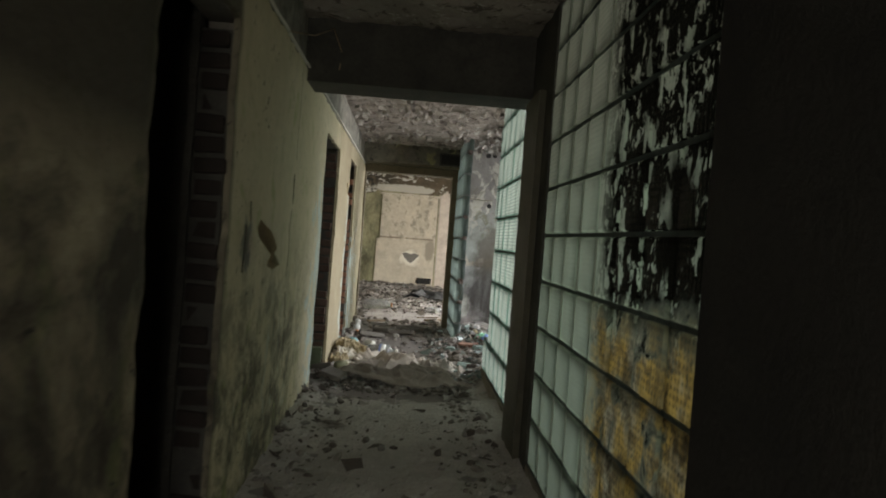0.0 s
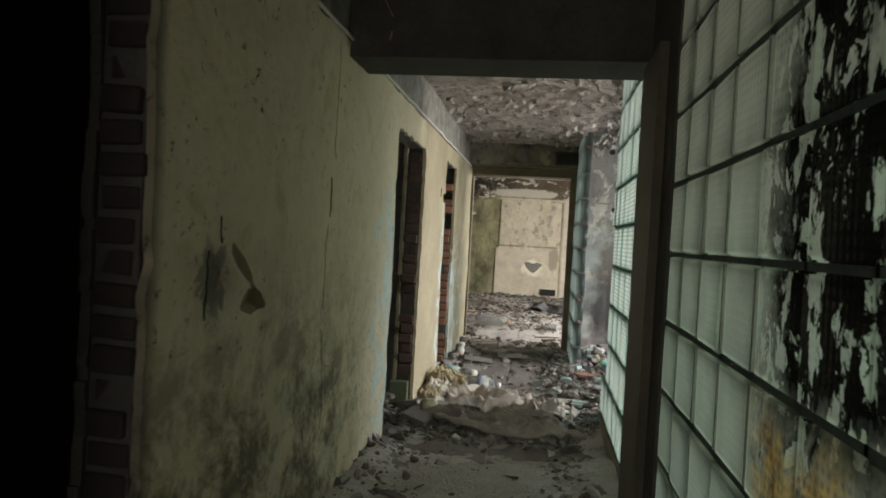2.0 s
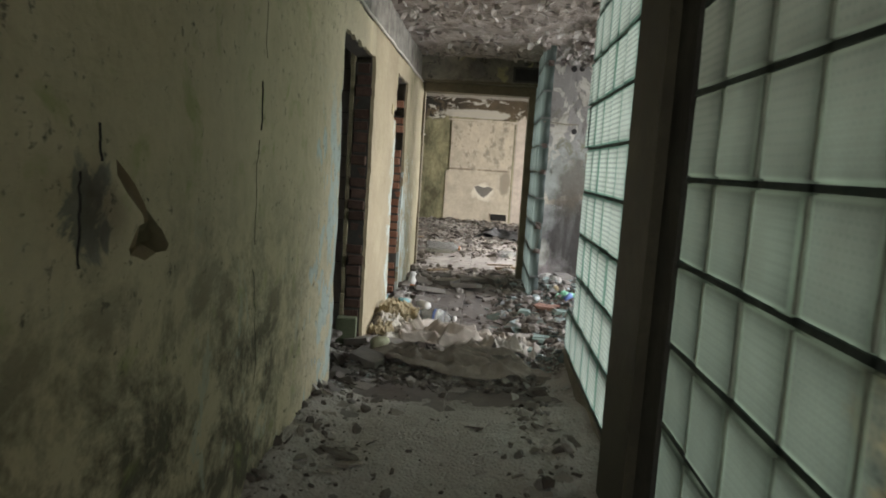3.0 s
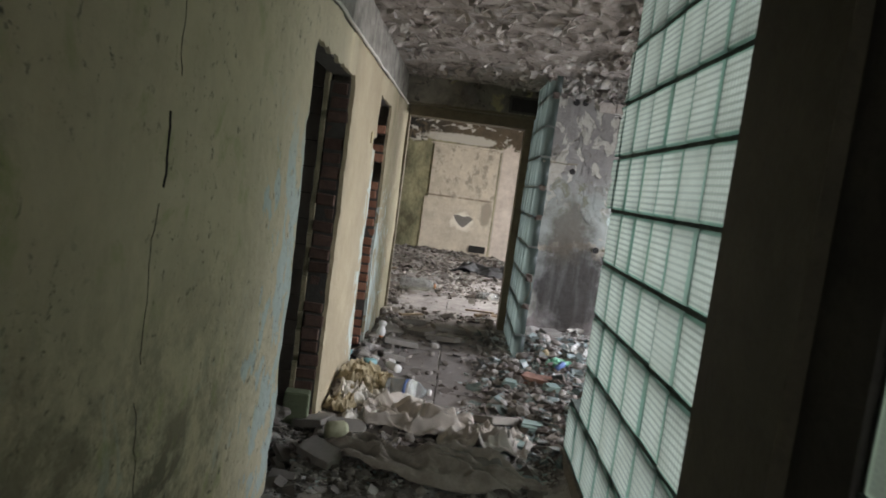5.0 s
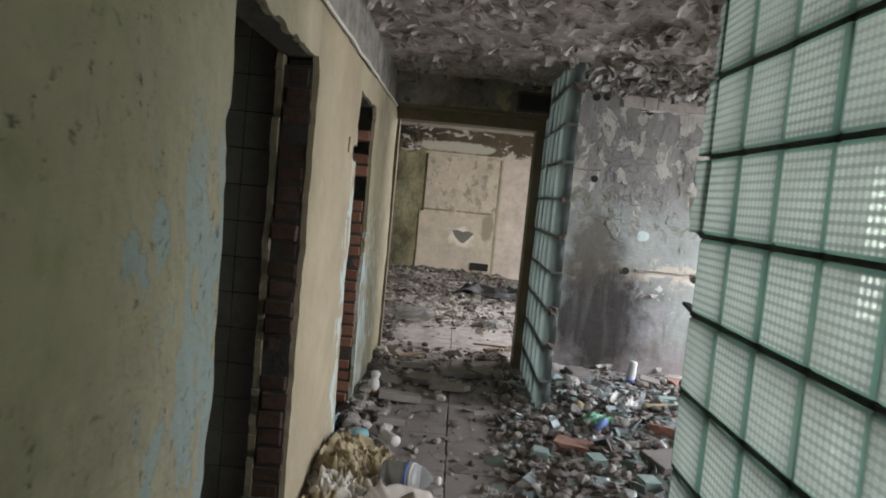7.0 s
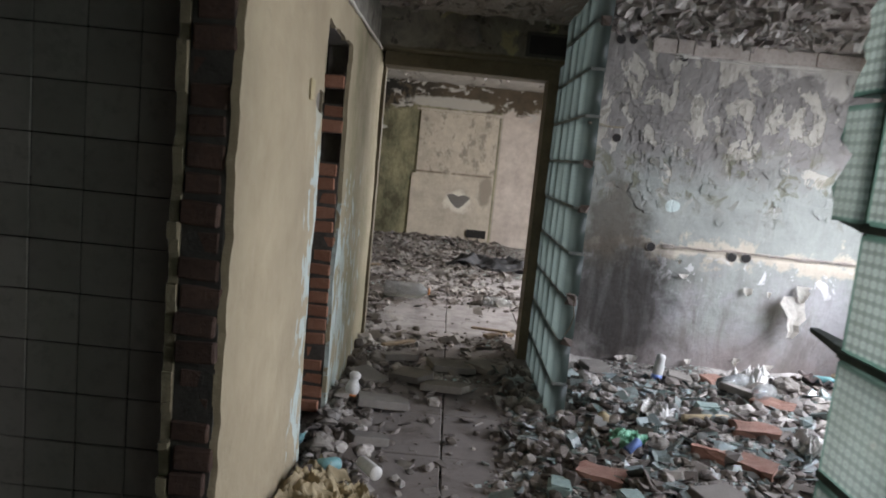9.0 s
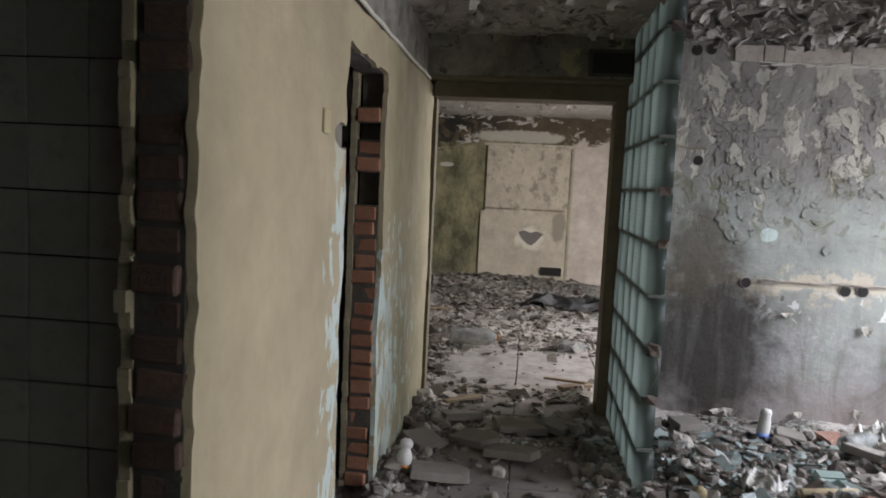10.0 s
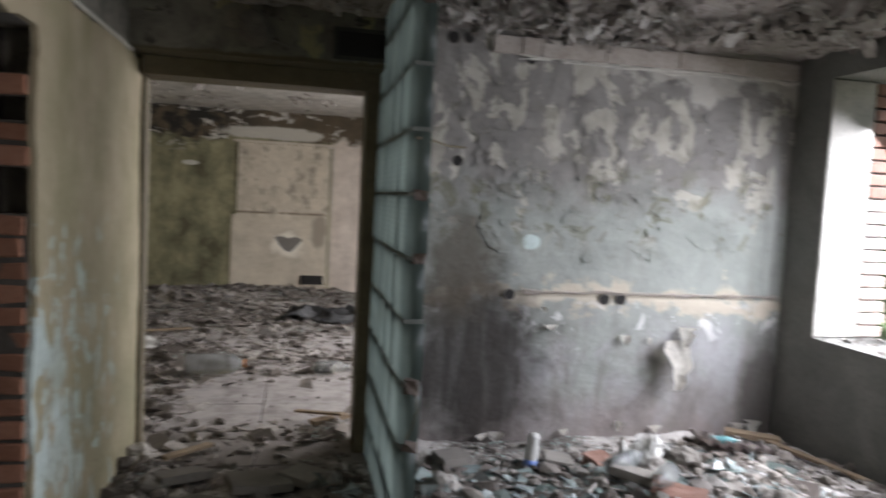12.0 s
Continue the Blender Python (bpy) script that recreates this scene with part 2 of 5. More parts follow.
        c = m.mix(cover, c, (0.004, 0.004, 0.003))
        solid = m.mix(cover, solid, (0.018, 0.016, 0.013))
    tr = m.node("ShaderNodeBsdfTranslucent")
    m.put(c, tr.inputs[0])
    m.color(solid)
    m.bump(wave, 0.004, 0.6 if rib < 0.6 else 0.2)
    see = m.node("ShaderNodeBsdfTransparent")
    m.put(c, see.inputs[0])
    through_mix = m.node("ShaderNodeMixShader")
    m.put(m.math("MULTIPLY", lit, 0.55 if near else 0.65) if rib < 0.6 else m.math("MULTIPLY", m.noise(4, 5), 0.4), through_mix.inputs[0])
    m.put(tr.outputs[0], through_mix.inputs[1])
    m.put(see.outputs[0], through_mix.inputs[2])
    mixer = m.node("ShaderNodeMixShader")
    mixer.inputs[0].default_value = 0.85
    m.put(m.b.outputs[0], mixer.inputs[1])
    m.put(through_mix.outputs[0], mixer.inputs[2])
    m.put(mixer.outputs[0], out.inputs["Surface"])
    return m.m


GLASS = glass_block_material("green_glass_block", (0.68, 0.785, 0.72), False, 0.20)
GLASS_END = glass_block_material("dusty_green_glass_block", (0.235, 0.28, 0.252), False, 0.88)
GLASS_NEAR = glass_block_material("tarred_glass_block", (0.44, 0.53, 0.43), True)


def ceiling_paint():
    m = Mat("peeling_ceiling_paint", 0.92)
    c = m.mix(m.band(m.noise(2.2, 7, 0.65, 0.4), 0.35, 0.65), (0.42, 0.37, 0.335), (0.27, 0.235, 0.21))
    c = m.mix(m.band(m.noise(11, 7, 0.7, 0.6), 0.55, 0.60), c, (0.13, 0.105, 0.09))
    c = m.mix(m.math("MULTIPLY", m.band(m.noise(17, 6, 0.7, 0.3), 0.60, 0.63), 0.8), c, (0.58, 0.54, 0.50))
    m.color(c)
    m.bump(m.noise(14, 9, 0.75, 0.5), 0.03, 0.8)
    return m.m


def blob(m, x, z, rx, rz, soft=0.35, wob=0.5):
    """1 inside a rough oval about (x, z) on an upright wall, 0 outside."""
    dx = m.math("DIVIDE", m.math("SUBTRACT", m.axis(0), x), rx)
    dz = m.math("DIVIDE", m.math("SUBTRACT", m.axis(2), z), rz)
    d = m.math("SQRT", m.math("ADD", m.math("MULTIPLY", dx, dx), m.math("MULTIPLY", dz, dz)), 0)
    d = m.math("ADD", d, m.math("MULTIPLY", m.math("SUBTRACT", m.noise(6, 7, 0.65), 0.5), wob * 2))
    return m.band(d, 1.0 + soft / 2, 1.0 - soft / 2)


def room_wall_paint():
    m = Mat("peeling_grey_paint", 0.92)
    z = m.axis(2)
    rough_z = m.math("ADD", z, m.math("MULTIPLY", m.math("SUBTRACT", m.noise(3.5, 6, 0.65), 0.5), 0.7))
    c = m.mix(m.band(m.noise(3, 7, 0.7, 0.4), 0.32, 0.68), (0.245, 0.256, 0.232), (0.345, 0.358, 0.325))
    c = m.mix(m.band(rough_z, 1.45, 1.75), c, m.mix(m.noise(9, 6, 0.7), (0.175, 0.16, 0.148), (0.29, 0.272, 0.25)))
    bare = m.math("MULTIPLY", m.band(m.noise(5.5, 5, 0.6, 0.5, m.stretch(1, 1, 0.6)), 0.545, 0.56), m.band(z, 1.25, 1.5))
    c = m.mix(bare, c, m.mix(m.noise(18, 5), (0.47, 0.44, 0.375), (0.38, 0.35, 0.30)))
    low_mix = m.mix(m.noise(5, 7, 0.7, 0.4), (0.26, 0.245, 0.24), (0.42, 0.42, 0.415))
    c = m.mix(m.math("MULTIPLY", m.band(z, 0.95, 0.75), m.band(m.noise(2.8, 6, 0.65, 0.5), 0.42, 0.55)), c, low_mix)
    # Grey brown patches, with the shade at flake edges put into the colour.
    flake_shade_spots = m.math("MULTIPLY", m.band(m.noise(8, 6, 0.62, 0.9), 0.585, 0.62), m.math("MULTIPLY", m.band(z, 1.15, 1.4), m.band(z, 2.4, 2.0)))
    c = m.mix(m.math("MULTIPLY", flake_shade_spots, 0.6), c, (0.19, 0.175, 0.14))
    drips = m.math("MULTIPLY", m.band(m.noise(9, 3, 0.5, 0.1, m.stretch(1, 1, 0.05)), 0.60, 0.66), m.band(z, 2.3, 1.6))
    c = m.mix(m.math("MULTIPLY", drips, 0.4), c, (0.50, 0.50, 0.48))
    c = m.mix(m.band(rough_z, 0.48, 0.10), c, m.mix(m.noise(12, 6), (0.20, 0.165, 0.155), (0.34, 0.30, 0.29)))
    streak = m.band(m.noise(7, 4, 0.6, 0.2, m.stretch(1, 1, 0.12)), 0.50, 0.66)
    c = m.mix(m.math("MULTIPLY", streak, m.band(z, 1.2, 0.2, 0.0, 0.5)), c, (0.22, 0.19, 0.175))
    chase = m.math("MULTIPLY", m.band(m.math("ABSOLUTE", m.math("SUBTRACT", rough_z, 0.97), 0), 0.075, 0.045), 1.0)
    c = m.mix(chase, c, m.mix(m.noise(20, 5), (0.56, 0.50, 0.40), (0.40, 0.35, 0.28)))
    white = m.math("MULTIPLY", m.band(m.noise(8, 5, 0.6, 0.6), 0.58, 0.61), m.math("MULTIPLY", m.band(z, 0.6, 0.8), m.band(z, 0.96, 0.9)))
    c = m.mix(white, c, (0.62, 0.61, 0.59))
    c = m.mix(blob(m, 2.234, 1.297, 0.060, 0.045, 0.15, 0.7), c, (0.52, 0.60, 0.57))
    c = m.mix(blob(m, 1.50, 0.34, 0.09, 0.16, 0.2, 0.4), c, (0.48, 0.47, 0.41))
    runs = m.band(m.noise(5, 5, 0.6, 0.15, m.stretch(1, 1, 0.07)), 0.50, 0.66)
    c = m.mix(m.math("MULTIPLY", m.math("MULTIPLY", runs, m.band(m.noise(2, 5, 0.6), 0.40, 0.60)), 0.45), c, (0.17, 0.155, 0.13))
    under = m.math("MULTIPLY", m.band(rough_z, 2.24, 2.28), m.band(m.axis(0), 2.5, 2.8))
    c = m.mix(m.math("MULTIPLY", under, 0.85), c, m.mix(m.noise(14, 6, 0.7), (0.55, 0.53, 0.48), (0.40, 0.36, 0.31)))
    grime = m.math("MULTIPLY", m.band(m.noise(2.6, 8, 0.7, 0.6, m.stretch(1, 1, 0.6)), 0.46, 0.60), m.band(z, 0.95, 0.55))
    c = m.mix(m.math("MULTIPLY", grime, 0.6), c, (0.14, 0.12, 0.105))
    moss = m.math("MULTIPLY", m.band(m.noise(6, 6, 0.65, 0.8), 0.56, 0.61), m.math("MULTIPLY", m.band(z, 1.2, 1.4), m.band(z, 1.85, 1.65)))
    c = m.mix(m.math("MULTIPLY", moss, 0.7), c, (0.15, 0.145, 0.09))
    c = m.mix(m.math("MULTIPLY", m.math("MULTIPLY", blob(m, 1.92, 0.56, 0.41, 0.56, 0.6, 0.5), m.band(m.noise(6, 5, 0.6, 0.3, m.stretch(1, 1, 0.15)), 0.34, 0.54, 0.80, 1.0)), 0.95), c, m.mix(m.noise(10, 6), (0.018, 0.015, 0.011), (0.038, 0.031, 0.025)))
    c = m.mix(m.math("MULTIPLY", blob(m, 1.80, 1.15, 0.20, 0.32, 0.7, 0.9), 0.8), c, (0.085, 0.07, 0.05))
    c = m.mix(m.math("MULTIPLY", blob(m, 3.85, 0.35, 0.16, 0.4, 0.6), 0.85), c, (0.08, 0.07, 0.06))
    m.color(c)
    m.bump(m.math("ADD", m.math("MULTIPLY", m.noise(8, 9, 0.68, 0.1), 1.2), m.math("ADD", m.math("MULTIPLY", bare, -0.35), m.math("MULTIPLY", flake_shade_spots, -0.4))), 0.014, 0.75)
    return m.m


def lintel_plaster():
    m = Mat("mouldy_lintel_plaster", 0.92)
    c = m.mix(m.band(m.noise(3, 8, 0.7, 0.5), 0.35, 0.62), (0.085, 0.078, 0.062), (0.23, 0.21, 0.165))
    c = m.mix(m.math("MULTIPLY", m.band(m.noise(5, 6, 0.6, 0.6), 0.57, 0.63), 0.8), c, (0.30, 0.28, 0.14))
    c = m.mix(m.math("MULTIPLY", m.band(m.noise(9, 6, 0.65, 0.6), 0.58, 0.63), 0.8), c, (0.03, 0.027, 0.022))
    c = m.mix(m.band(m.math("ADD", m.axis(2), m.math("MULTIPLY", m.noise(6, 5), 0.06)), 2.275, 2.262), c, (0.10, 0.085, 0.05))
    m.color(c)
    m.bump(m.noise(14, 8, 0.7, 0.4), 0.02, 0.8)
    return m.m


def far_wall_paint():
    m = Mat("olive_stained_plaster", 0.9)
    z = m.axis(2)
    c = m.mix(m.band(m.noise(2.6, 9, 0.75, 0.1, m.stretch(1, 1, 0.6)), 0.38, 0.62), (0.085, 0.08, 0.045), (0.33, 0.305, 0.18))
    # Right of the blocked window, pinkish plaster paled with side light put in.
    c = m.mix(m.band(m.axis(0), 1.30, 1.36), c, m.mix(m.band(m.noise(4, 8, 0.7), 0.35, 0.65), (0.48, 0.41, 0.35), (0.68, 0.60, 0.52)))
    rz = m.math("ADD", z, m.math("MULTIPLY", m.math("SUBTRACT", m.noise(2.6, 7, 0.65, 0.4), 0.5), 0.9))
    c = m.mix(m.band(rz, 2.22, 2.28), c, m.mix(m.noise(6, 6), (0.035, 0.028, 0.018), (0.16, 0.12, 0.075)))
    c = m.mix(m.math("MULTIPLY", m.math("MULTIPLY", m.band(m.noise(5, 8, 0.7, 0.7), 0.42, 0.52), m.band(rz, 2.12, 2.3)), m.band(m.axis(0), 0.5, -0.2)), c, (0.02, 0.018, 0.014))
    c = m.mix(m.math("MULTIPLY", m.band(m.noise(4, 6, 0.65, 0.6, m.stretch(1, 1, 2.5)), 0.58, 0.62), m.band(z, 2.0, 2.2)), c, (0.50, 0.47, 0.42))
    c = m.mix(m.math("MULTIPLY", blob(m, 0.55, 2.33, 0.75, 0.09, 0.3, 0.8), 0.9), c, (0.52, 0.49, 0.42))
    c = m.mix(m.math("MULTIPLY", blob(m, -0.62, 1.86, 0.11, 0.035, 0.2, 0.2), 0.9), c, (0.55, 0.53, 0.47))
    m.color(c)
    m.bump(m.noise(14, 8, 0.7), 0.02, 0.7)
    return m.m


def cream_plaster():
    m = Mat("cream_spotted_plaster", 0.9)
    z = m.axis(2)
    c = m.mix(m.band(m.noise(4, 8, 0.7), 0.35, 0.65), (0.60, 0.53, 0.42), (0.43, 0.375, 0.295))
    up = m.band(z, 1.1, 1.25)
    c = m.mix(m.math("MULTIPLY", m.band(m.noise(5.5, 8, 0.7, 0.15, m.stretch(1, 1, 0.8)), 0.53, 0.60), m.math("MULTIPLY", up, 0.75)), c, (0.24, 0.205, 0.16))
    c = m.mix(m.math("MULTIPLY", m.band(m.math("ABSOLUTE", m.math("SUBTRACT", z, 1.21), 0), 0.025, 0.005), m.band(m.noise(5, 4), 0.40, 0.55)), c, (0.18, 0.14, 0.10))
    c = m.mix(m.math("MULTIPLY", blob(m, 1.17, 0.98, 0.10, 0.26, 0.4, 0.6), 0.8), c, (0.26, 0.22, 0.17))
    c = m.mix(blob(m, 0.745, 0.76, 0.22, 0.17, 0.3, 0.9), c, (0.70, 0.65, 0.55))
    m.color(c)
    m.bump(m.noise(14, 8, 0.7), 0.015, 0.7)
    return m.m


def debris_dirt():
    """Dust and crumbs, each crumb of its own shade."""
    m = Mat("rubble_dust", 0.95)
    v = m.node("ShaderNodeTexVoronoi")
    v.inputs["Scale"].default_value = 55
    m.put(m.pos, v.inputs["Vector"])
    sep = m.node("ShaderNodeSeparateColor")
    m.put(v.outputs["Color"], sep.inputs[0])
    c = m.mix(m.noise(3, 6), (0.10, 0.085, 0.073), (0.18, 0.157, 0.138))
    c = m.mix(m.band(m.axis(0), 1.2, 1.5), c, m.mix(m.noise(4, 6), (0.11, 0.097, 0.085), (0.19, 0.172, 0.155)))
    c = m.mix(m.band(sep.outputs[0], 0.78, 0.82), c, (0.36, 0.335, 0.30))
    c = m.mix(m.band(sep.outputs[1], 0.90, 0.92), c, (0.30, 0.38, 0.35))
    c = m.mix(m.band(sep.outputs[2], 0.86, 0.9), c, (0.05, 0.04, 0.035))
    # Smooth pale dust; before y 5.3 it covers all, standing in for light.
    c = m.mix(m.math("MULTIPLY", m.math("MAXIMUM", m.band(m.noise(1.6, 5), 0.46, 0.56), m.band(m.axis(1), 5.3, 4.9)), 0.85), c, m.mix(m.noise(5, 7, 0.7), (0.38, 0.35, 0.32), (0.58, 0.54, 0.50)))
    # Pale plaster dust that also carries the window's bright pool in its colour.
    window_pool_dust = m.math("MULTIPLY", m.math("MULTIPLY", m.band(m.axis(0), 2.5, 3.3), m.band(m.axis(1), 7.0, 7.8)), m.band(m.noise(6, 7, 0.7), 0.36, 0.54, 0.25, 0.9))
    c = m.mix(m.math("MULTIPLY", window_pool_dust, m.band(m.axis(1), 9.6, 9.5)), c, (0.60, 0.57, 0.55))
    m.color(c)
    h = m.math("ADD", m.band(v.outputs["Distance"], 0.0, 0.6, 1.0, 0.0), m.noise(30, 8, 0.7))
    m.bump(h, 0.012, 0.8)
    return m.m


def rubble_material(name, shades, rough=0.9):
    m = Mat(name, rough)
    r = m.island()
    c = shades[0]
    for k, s in enumerate(shades[1:]):
        c = m.mix(m.band(r, (k + 0.5) / len(shades), (k + 1) / len(shades)), c, s)
    c = m.mix(m.math("MULTIPLY", m.band(m.noise(28, 7, 0.7), 0.4, 0.7), 0.55), c, (0.12, 0.10, 0.09))
    m.color(c)
    m.bump(m.noise(60, 6, 0.7), 0.006, 0.7)
    return m.m


def floor_screed():
    m = Mat("worn_floor_screed", 0.85)
    c = m.mix(m.noise(4, 8, 0.65), (0.135, 0.117, 0.105), (0.22, 0.195, 0.178))
    c = m.mix(m.math("MULTIPLY", m.band(m.noise(2.3, 7, 0.65, 0.6), 0.50, 0.60), 0.85), c, (0.075, 0.058, 0.05))
    c = m.mix(m.math("MULTIPLY", m.band(m.noise(40, 5, 0.7), 0.55, 0.7), 0.6), c, (0.09, 0.075, 0.065))
    # Beyond the doorway the far window's glare is put into the screed colour.
    c = m.mix(m.math("MULTIPLY", m.band(m.axis(1), 9.7, 10.2), m.band(m.noise(6, 8, 0.7, 0.2), 0.38, 0.56, 0.35, 0.85)), c, m.mix(m.noise(9, 7), (0.38, 0.35, 0.335), (0.54, 0.51, 0.49)))
    m.color(c)
    m.put(m.band(m.noise(2.3, 7, 0.65, 0.6), 0.45, 0.62, 0.85, 0.45), m.b.inputs["Roughness"])
    m.bump(m.noise(30, 8, 0.7), 0.008, 0.7)
    return m.m


FLOOR = floor_screed()
CEILING = ceiling_paint()
ROOM_WALL = room_wall_paint()
FAR_WALL = far_wall_paint()
LINTEL = lintel_plaster()
CREAM = cream_plaster()
DIRT = debris_dirt()
RUBBLE = rubble_material("plaster_rubble", [(0.16, 0.138, 0.12), (0.29, 0.26, 0.23), (0.10, 0.083, 0.07), (0.24, 0.225, 0.21), (0.42, 0.39, 0.355), (0.17, 0.15, 0.13), (0.085, 0.07, 0.06)])
SHARDS = rubble_material("glass_shards", [(0.17, 0.225, 0.21), (0.27, 0.325, 0.31), (0.11, 0.15, 0.14), (0.50, 0.56, 0.55), (0.21, 0.215, 0.205), (0.23, 0.285, 0.285)], 0.08)
FLAKES = rubble_material("paint_flakes", [(0.44, 0.40, 0.36), (0.30, 0.27, 0.24), (0.55, 0.52, 0.48), (0.22, 0.19, 0.17)])
LEAVES = rubble_material("green_leaves", [(0.06, 0.12, 0.03), (0.10, 0.17, 0.05), (0.08, 0.14, 0.03)], 0.6)


def clear_plastic():
    m = Mat("cloudy_clear_plastic", 0.25)
    m.color(m.mix(m.noise(12, 5), (0.55, 0.58, 0.58), (0.72, 0.74, 0.73)))
    m.b.inputs["Transmission Weight"].default_value = 0.8
    m.b.inputs["IOR"].default_value = 1.2
    return m.m


CLEAR = clear_plastic()


# ---- builders ----
def slab(bm, x0, x1, y0, y1, z0, z1):
    made = bmesh.ops.create_cube(bm, size=1.0, matrix=Matrix.Translation(((x0 + x1) / 2, (y0 + y1) / 2, (z0 + z1) / 2))
                                 @ Matrix.Diagonal((x1 - x0, y1 - y0, z1 - z0, 1)))
    return made["verts"]


def mesh_of(name, bm, material, smooth=False):
    me = bpy.data.meshes.new(name)
    bm.to_mesh(me)
    bm.free()
    me.materials.append(material)
    if smooth:
        me.polygons.foreach_set("use_smooth", [True] * len(me.polygons))
    return me


def raw_mesh(name, verts, faces, material, smooth=False):
    me = bpy.data.meshes.new(name)
    me.from_pydata(verts, [], faces)
    me.materials.append(material)
    if smooth:
        me.polygons.foreach_set("use_smooth", [True] * len(me.polygons))
    me.update()
    return me


def thing(name, bm, material, label, category, group="", kind="", smooth=False):
    return tagged(new(name, mesh_of(name, bm, material, smooth)), label, category, group, kind)


def part(name, bm, material, parent, label="", smooth=False):
    ob = new(name, mesh_of(name, bm, material, smooth))
    ob.parent = parent
    return tagged(ob, label)


def piece(name, me, parent, m):
    ob = new(name, me)
    ob.parent = parent
    ob.matrix_basis = m
    return ob


def structure(name, material, boxes, label, category="wall"):
    bm = bmesh.new()
    for b in boxes:
        slab(bm, *b)
    return thing(name, bm, material, label, category, "", "structure")


def n3(x, y, z, s):
    return noise.noise(Vector((x * s, y * s, z * s)))


def sheet(name, material, u0, u1, v0, v1, step, place, keep, label, category, depth=None, kind="structure", parent=None):
    """A fine grid over (u, v): place(u, v) gives the point, keep(u, v) whether a cell stands; depth extrudes its rim."""
    nu, nv = round((u1 - u0) / step), round((v1 - v0) / step)
    verts, faces, index = [], [], {}

    def at(i, j):
        if (i, j) not in index:
            index[i, j] = len(verts)
            verts.append(place(u0 + (u1 - u0) * i / nu, v0 + (v1 - v0) * j / nv))
        return index[i, j]

    held = {(i, j) for i in range(nu) for j in range(nv) if keep(u0 + (u1 - u0) * (i + 0.5) / nu, v0 + (v1 - v0) * (j + 0.5) / nv)}
    for i, j in sorted(held):
        faces.append((at(i, j), at(i + 1, j), at(i + 1, j + 1), at(i, j + 1)))
    rim = {}
    for i, j in held:
        for other, p, q in (((i - 1, j), (i, j), (i, j + 1)), ((i + 1, j), (i + 1, j), (i + 1, j + 1)), ((i, j - 1), (i, j), (i + 1, j)), ((i, j + 1), (i, j + 1), (i + 1, j + 1))):
            if other not in held and 0 <= other[0] < nu and 0 <= other[1] < nv:
                rim.setdefault(index[p], []).append(index[q])
                rim.setdefault(index[q], []).append(index[p])
    for _ in range(4):
        moved = {k: tuple(0.5 * a + 0.25 * (b + c) for a, b, c in zip(verts[k], verts[n[0]], verts[n[1]])) for k, n in rim.items() if len(n) == 2}
        for k, p in moved.items():
            verts[k] = p
    if depth:
        back = {}

        def behind(k):
            if k not in back:
                back[k] = len(verts)
                verts.append(tuple(a + b for a, b in zip(verts[k], depth)))
            return back[k]

        for i, j in sorted(held):
            for other, a, b in (((i - 1, j), (i, j + 1), (i, j)), ((i + 1, j), (i + 1, j), (i + 1, j + 1)),
                                ((i, j - 1), (i, j), (i + 1, j)), ((i, j + 1), (i + 1, j + 1), (i, j + 1))):
                if other not in held:
                    p, q = at(*a), at(*b)
                    faces.append((q, p, behind(p), behind(q)))
    ob = new(name, raw_mesh(name, verts, faces, material))
    if parent:
        ob.parent = parent
    return tagged(ob, label, category if not parent else "", "", kind if not parent else "")


def lathe(profile, segments=20):
    """A turned body about z from (radius, height) pairs."""
    bm = bmesh.new()
    rings = [[bm.verts.new((r * math.cos(2 * math.pi * k / segments), r * math.sin(2 * math.pi * k / segments), h)) for k in range(segments)] for r, h in profile]
    for a, b in zip(rings, rings[1:]):
        for k in range(segments):
            bm.faces.new((a[k], a[(k + 1) % segments], b[(k + 1) % segments], b[k]))
    bm.faces.new(list(reversed(rings[0])))
    bm.faces.new(rings[-1])
    return bm


# ---- ground relief ----
PILES = ((0.45, 5.68, 0.055, 0.55, 0.18), (1.05, 5.8, 0.06, 0.35, 0.3), (0.10, 6.9, 0.11, 0.18, 0.38), (0.12, 7.6, 0.08, 0.16, 0.3),
         (1.3, 7.0, 0.07, 0.22, 0.6), (1.25, 7.9, 0.07, 0.2, 0.5), (0.08, 9.25, 0.08, 0.14, 0.35), (1.15, 10.0, 0.09, 0.16, 0.18),
         (0.05, 8.4, 0.07, 0.12, 0.3), (2.3, 7.9, 0.10, 0.7, 0.6), (3.2, 8.6, 0.09, 0.7, 0.6), (-0.25, 5.9, 0.06, 0.2, 0.3),
         (1.28, 4.6, 0.05, 0.12, 0.9), (0.03, 4.4, 0.05, 0.12, 1.0), (1.05, 3.0, 0.035, 0.25, 0.8), (0.3, 15.6, 0.20, 2.5, 0.8), (0.8, 13.6, 0.07, 1.0, 0.4),
         (0.0, 12.2, 0.05, 1.2, 0.25), (0.7, 9.0, 0.035, 0.35, 0.25))


def ground(x, y):
    """Height of the dirt; below 0 the floor lies bare."""
    h = -0.022 + 0.03 * n3(x, y, 0.3, 2.6) + 0.02 * n3(x, y, 1.3, 7) + 0.012 * n3(x, y, 4.2, 19)
    for px, py, a, sx, sy in PILES:
        d = ((x - px) / sx) ** 2 + ((y - py) / sy) ** 2
        if d < 9:
            h += a * math.exp(-d)
    if y < 5.2:
        h += 0.062 * min(1.0, (5.2 - y) / 0.4)
    if x > 1.3 and y < 9.6:
        h += 0.12 * min(1.0, (x - 1.3) / 0.25)
    return h


def rest(x, y):
    return max(0.0, ground(x, y))


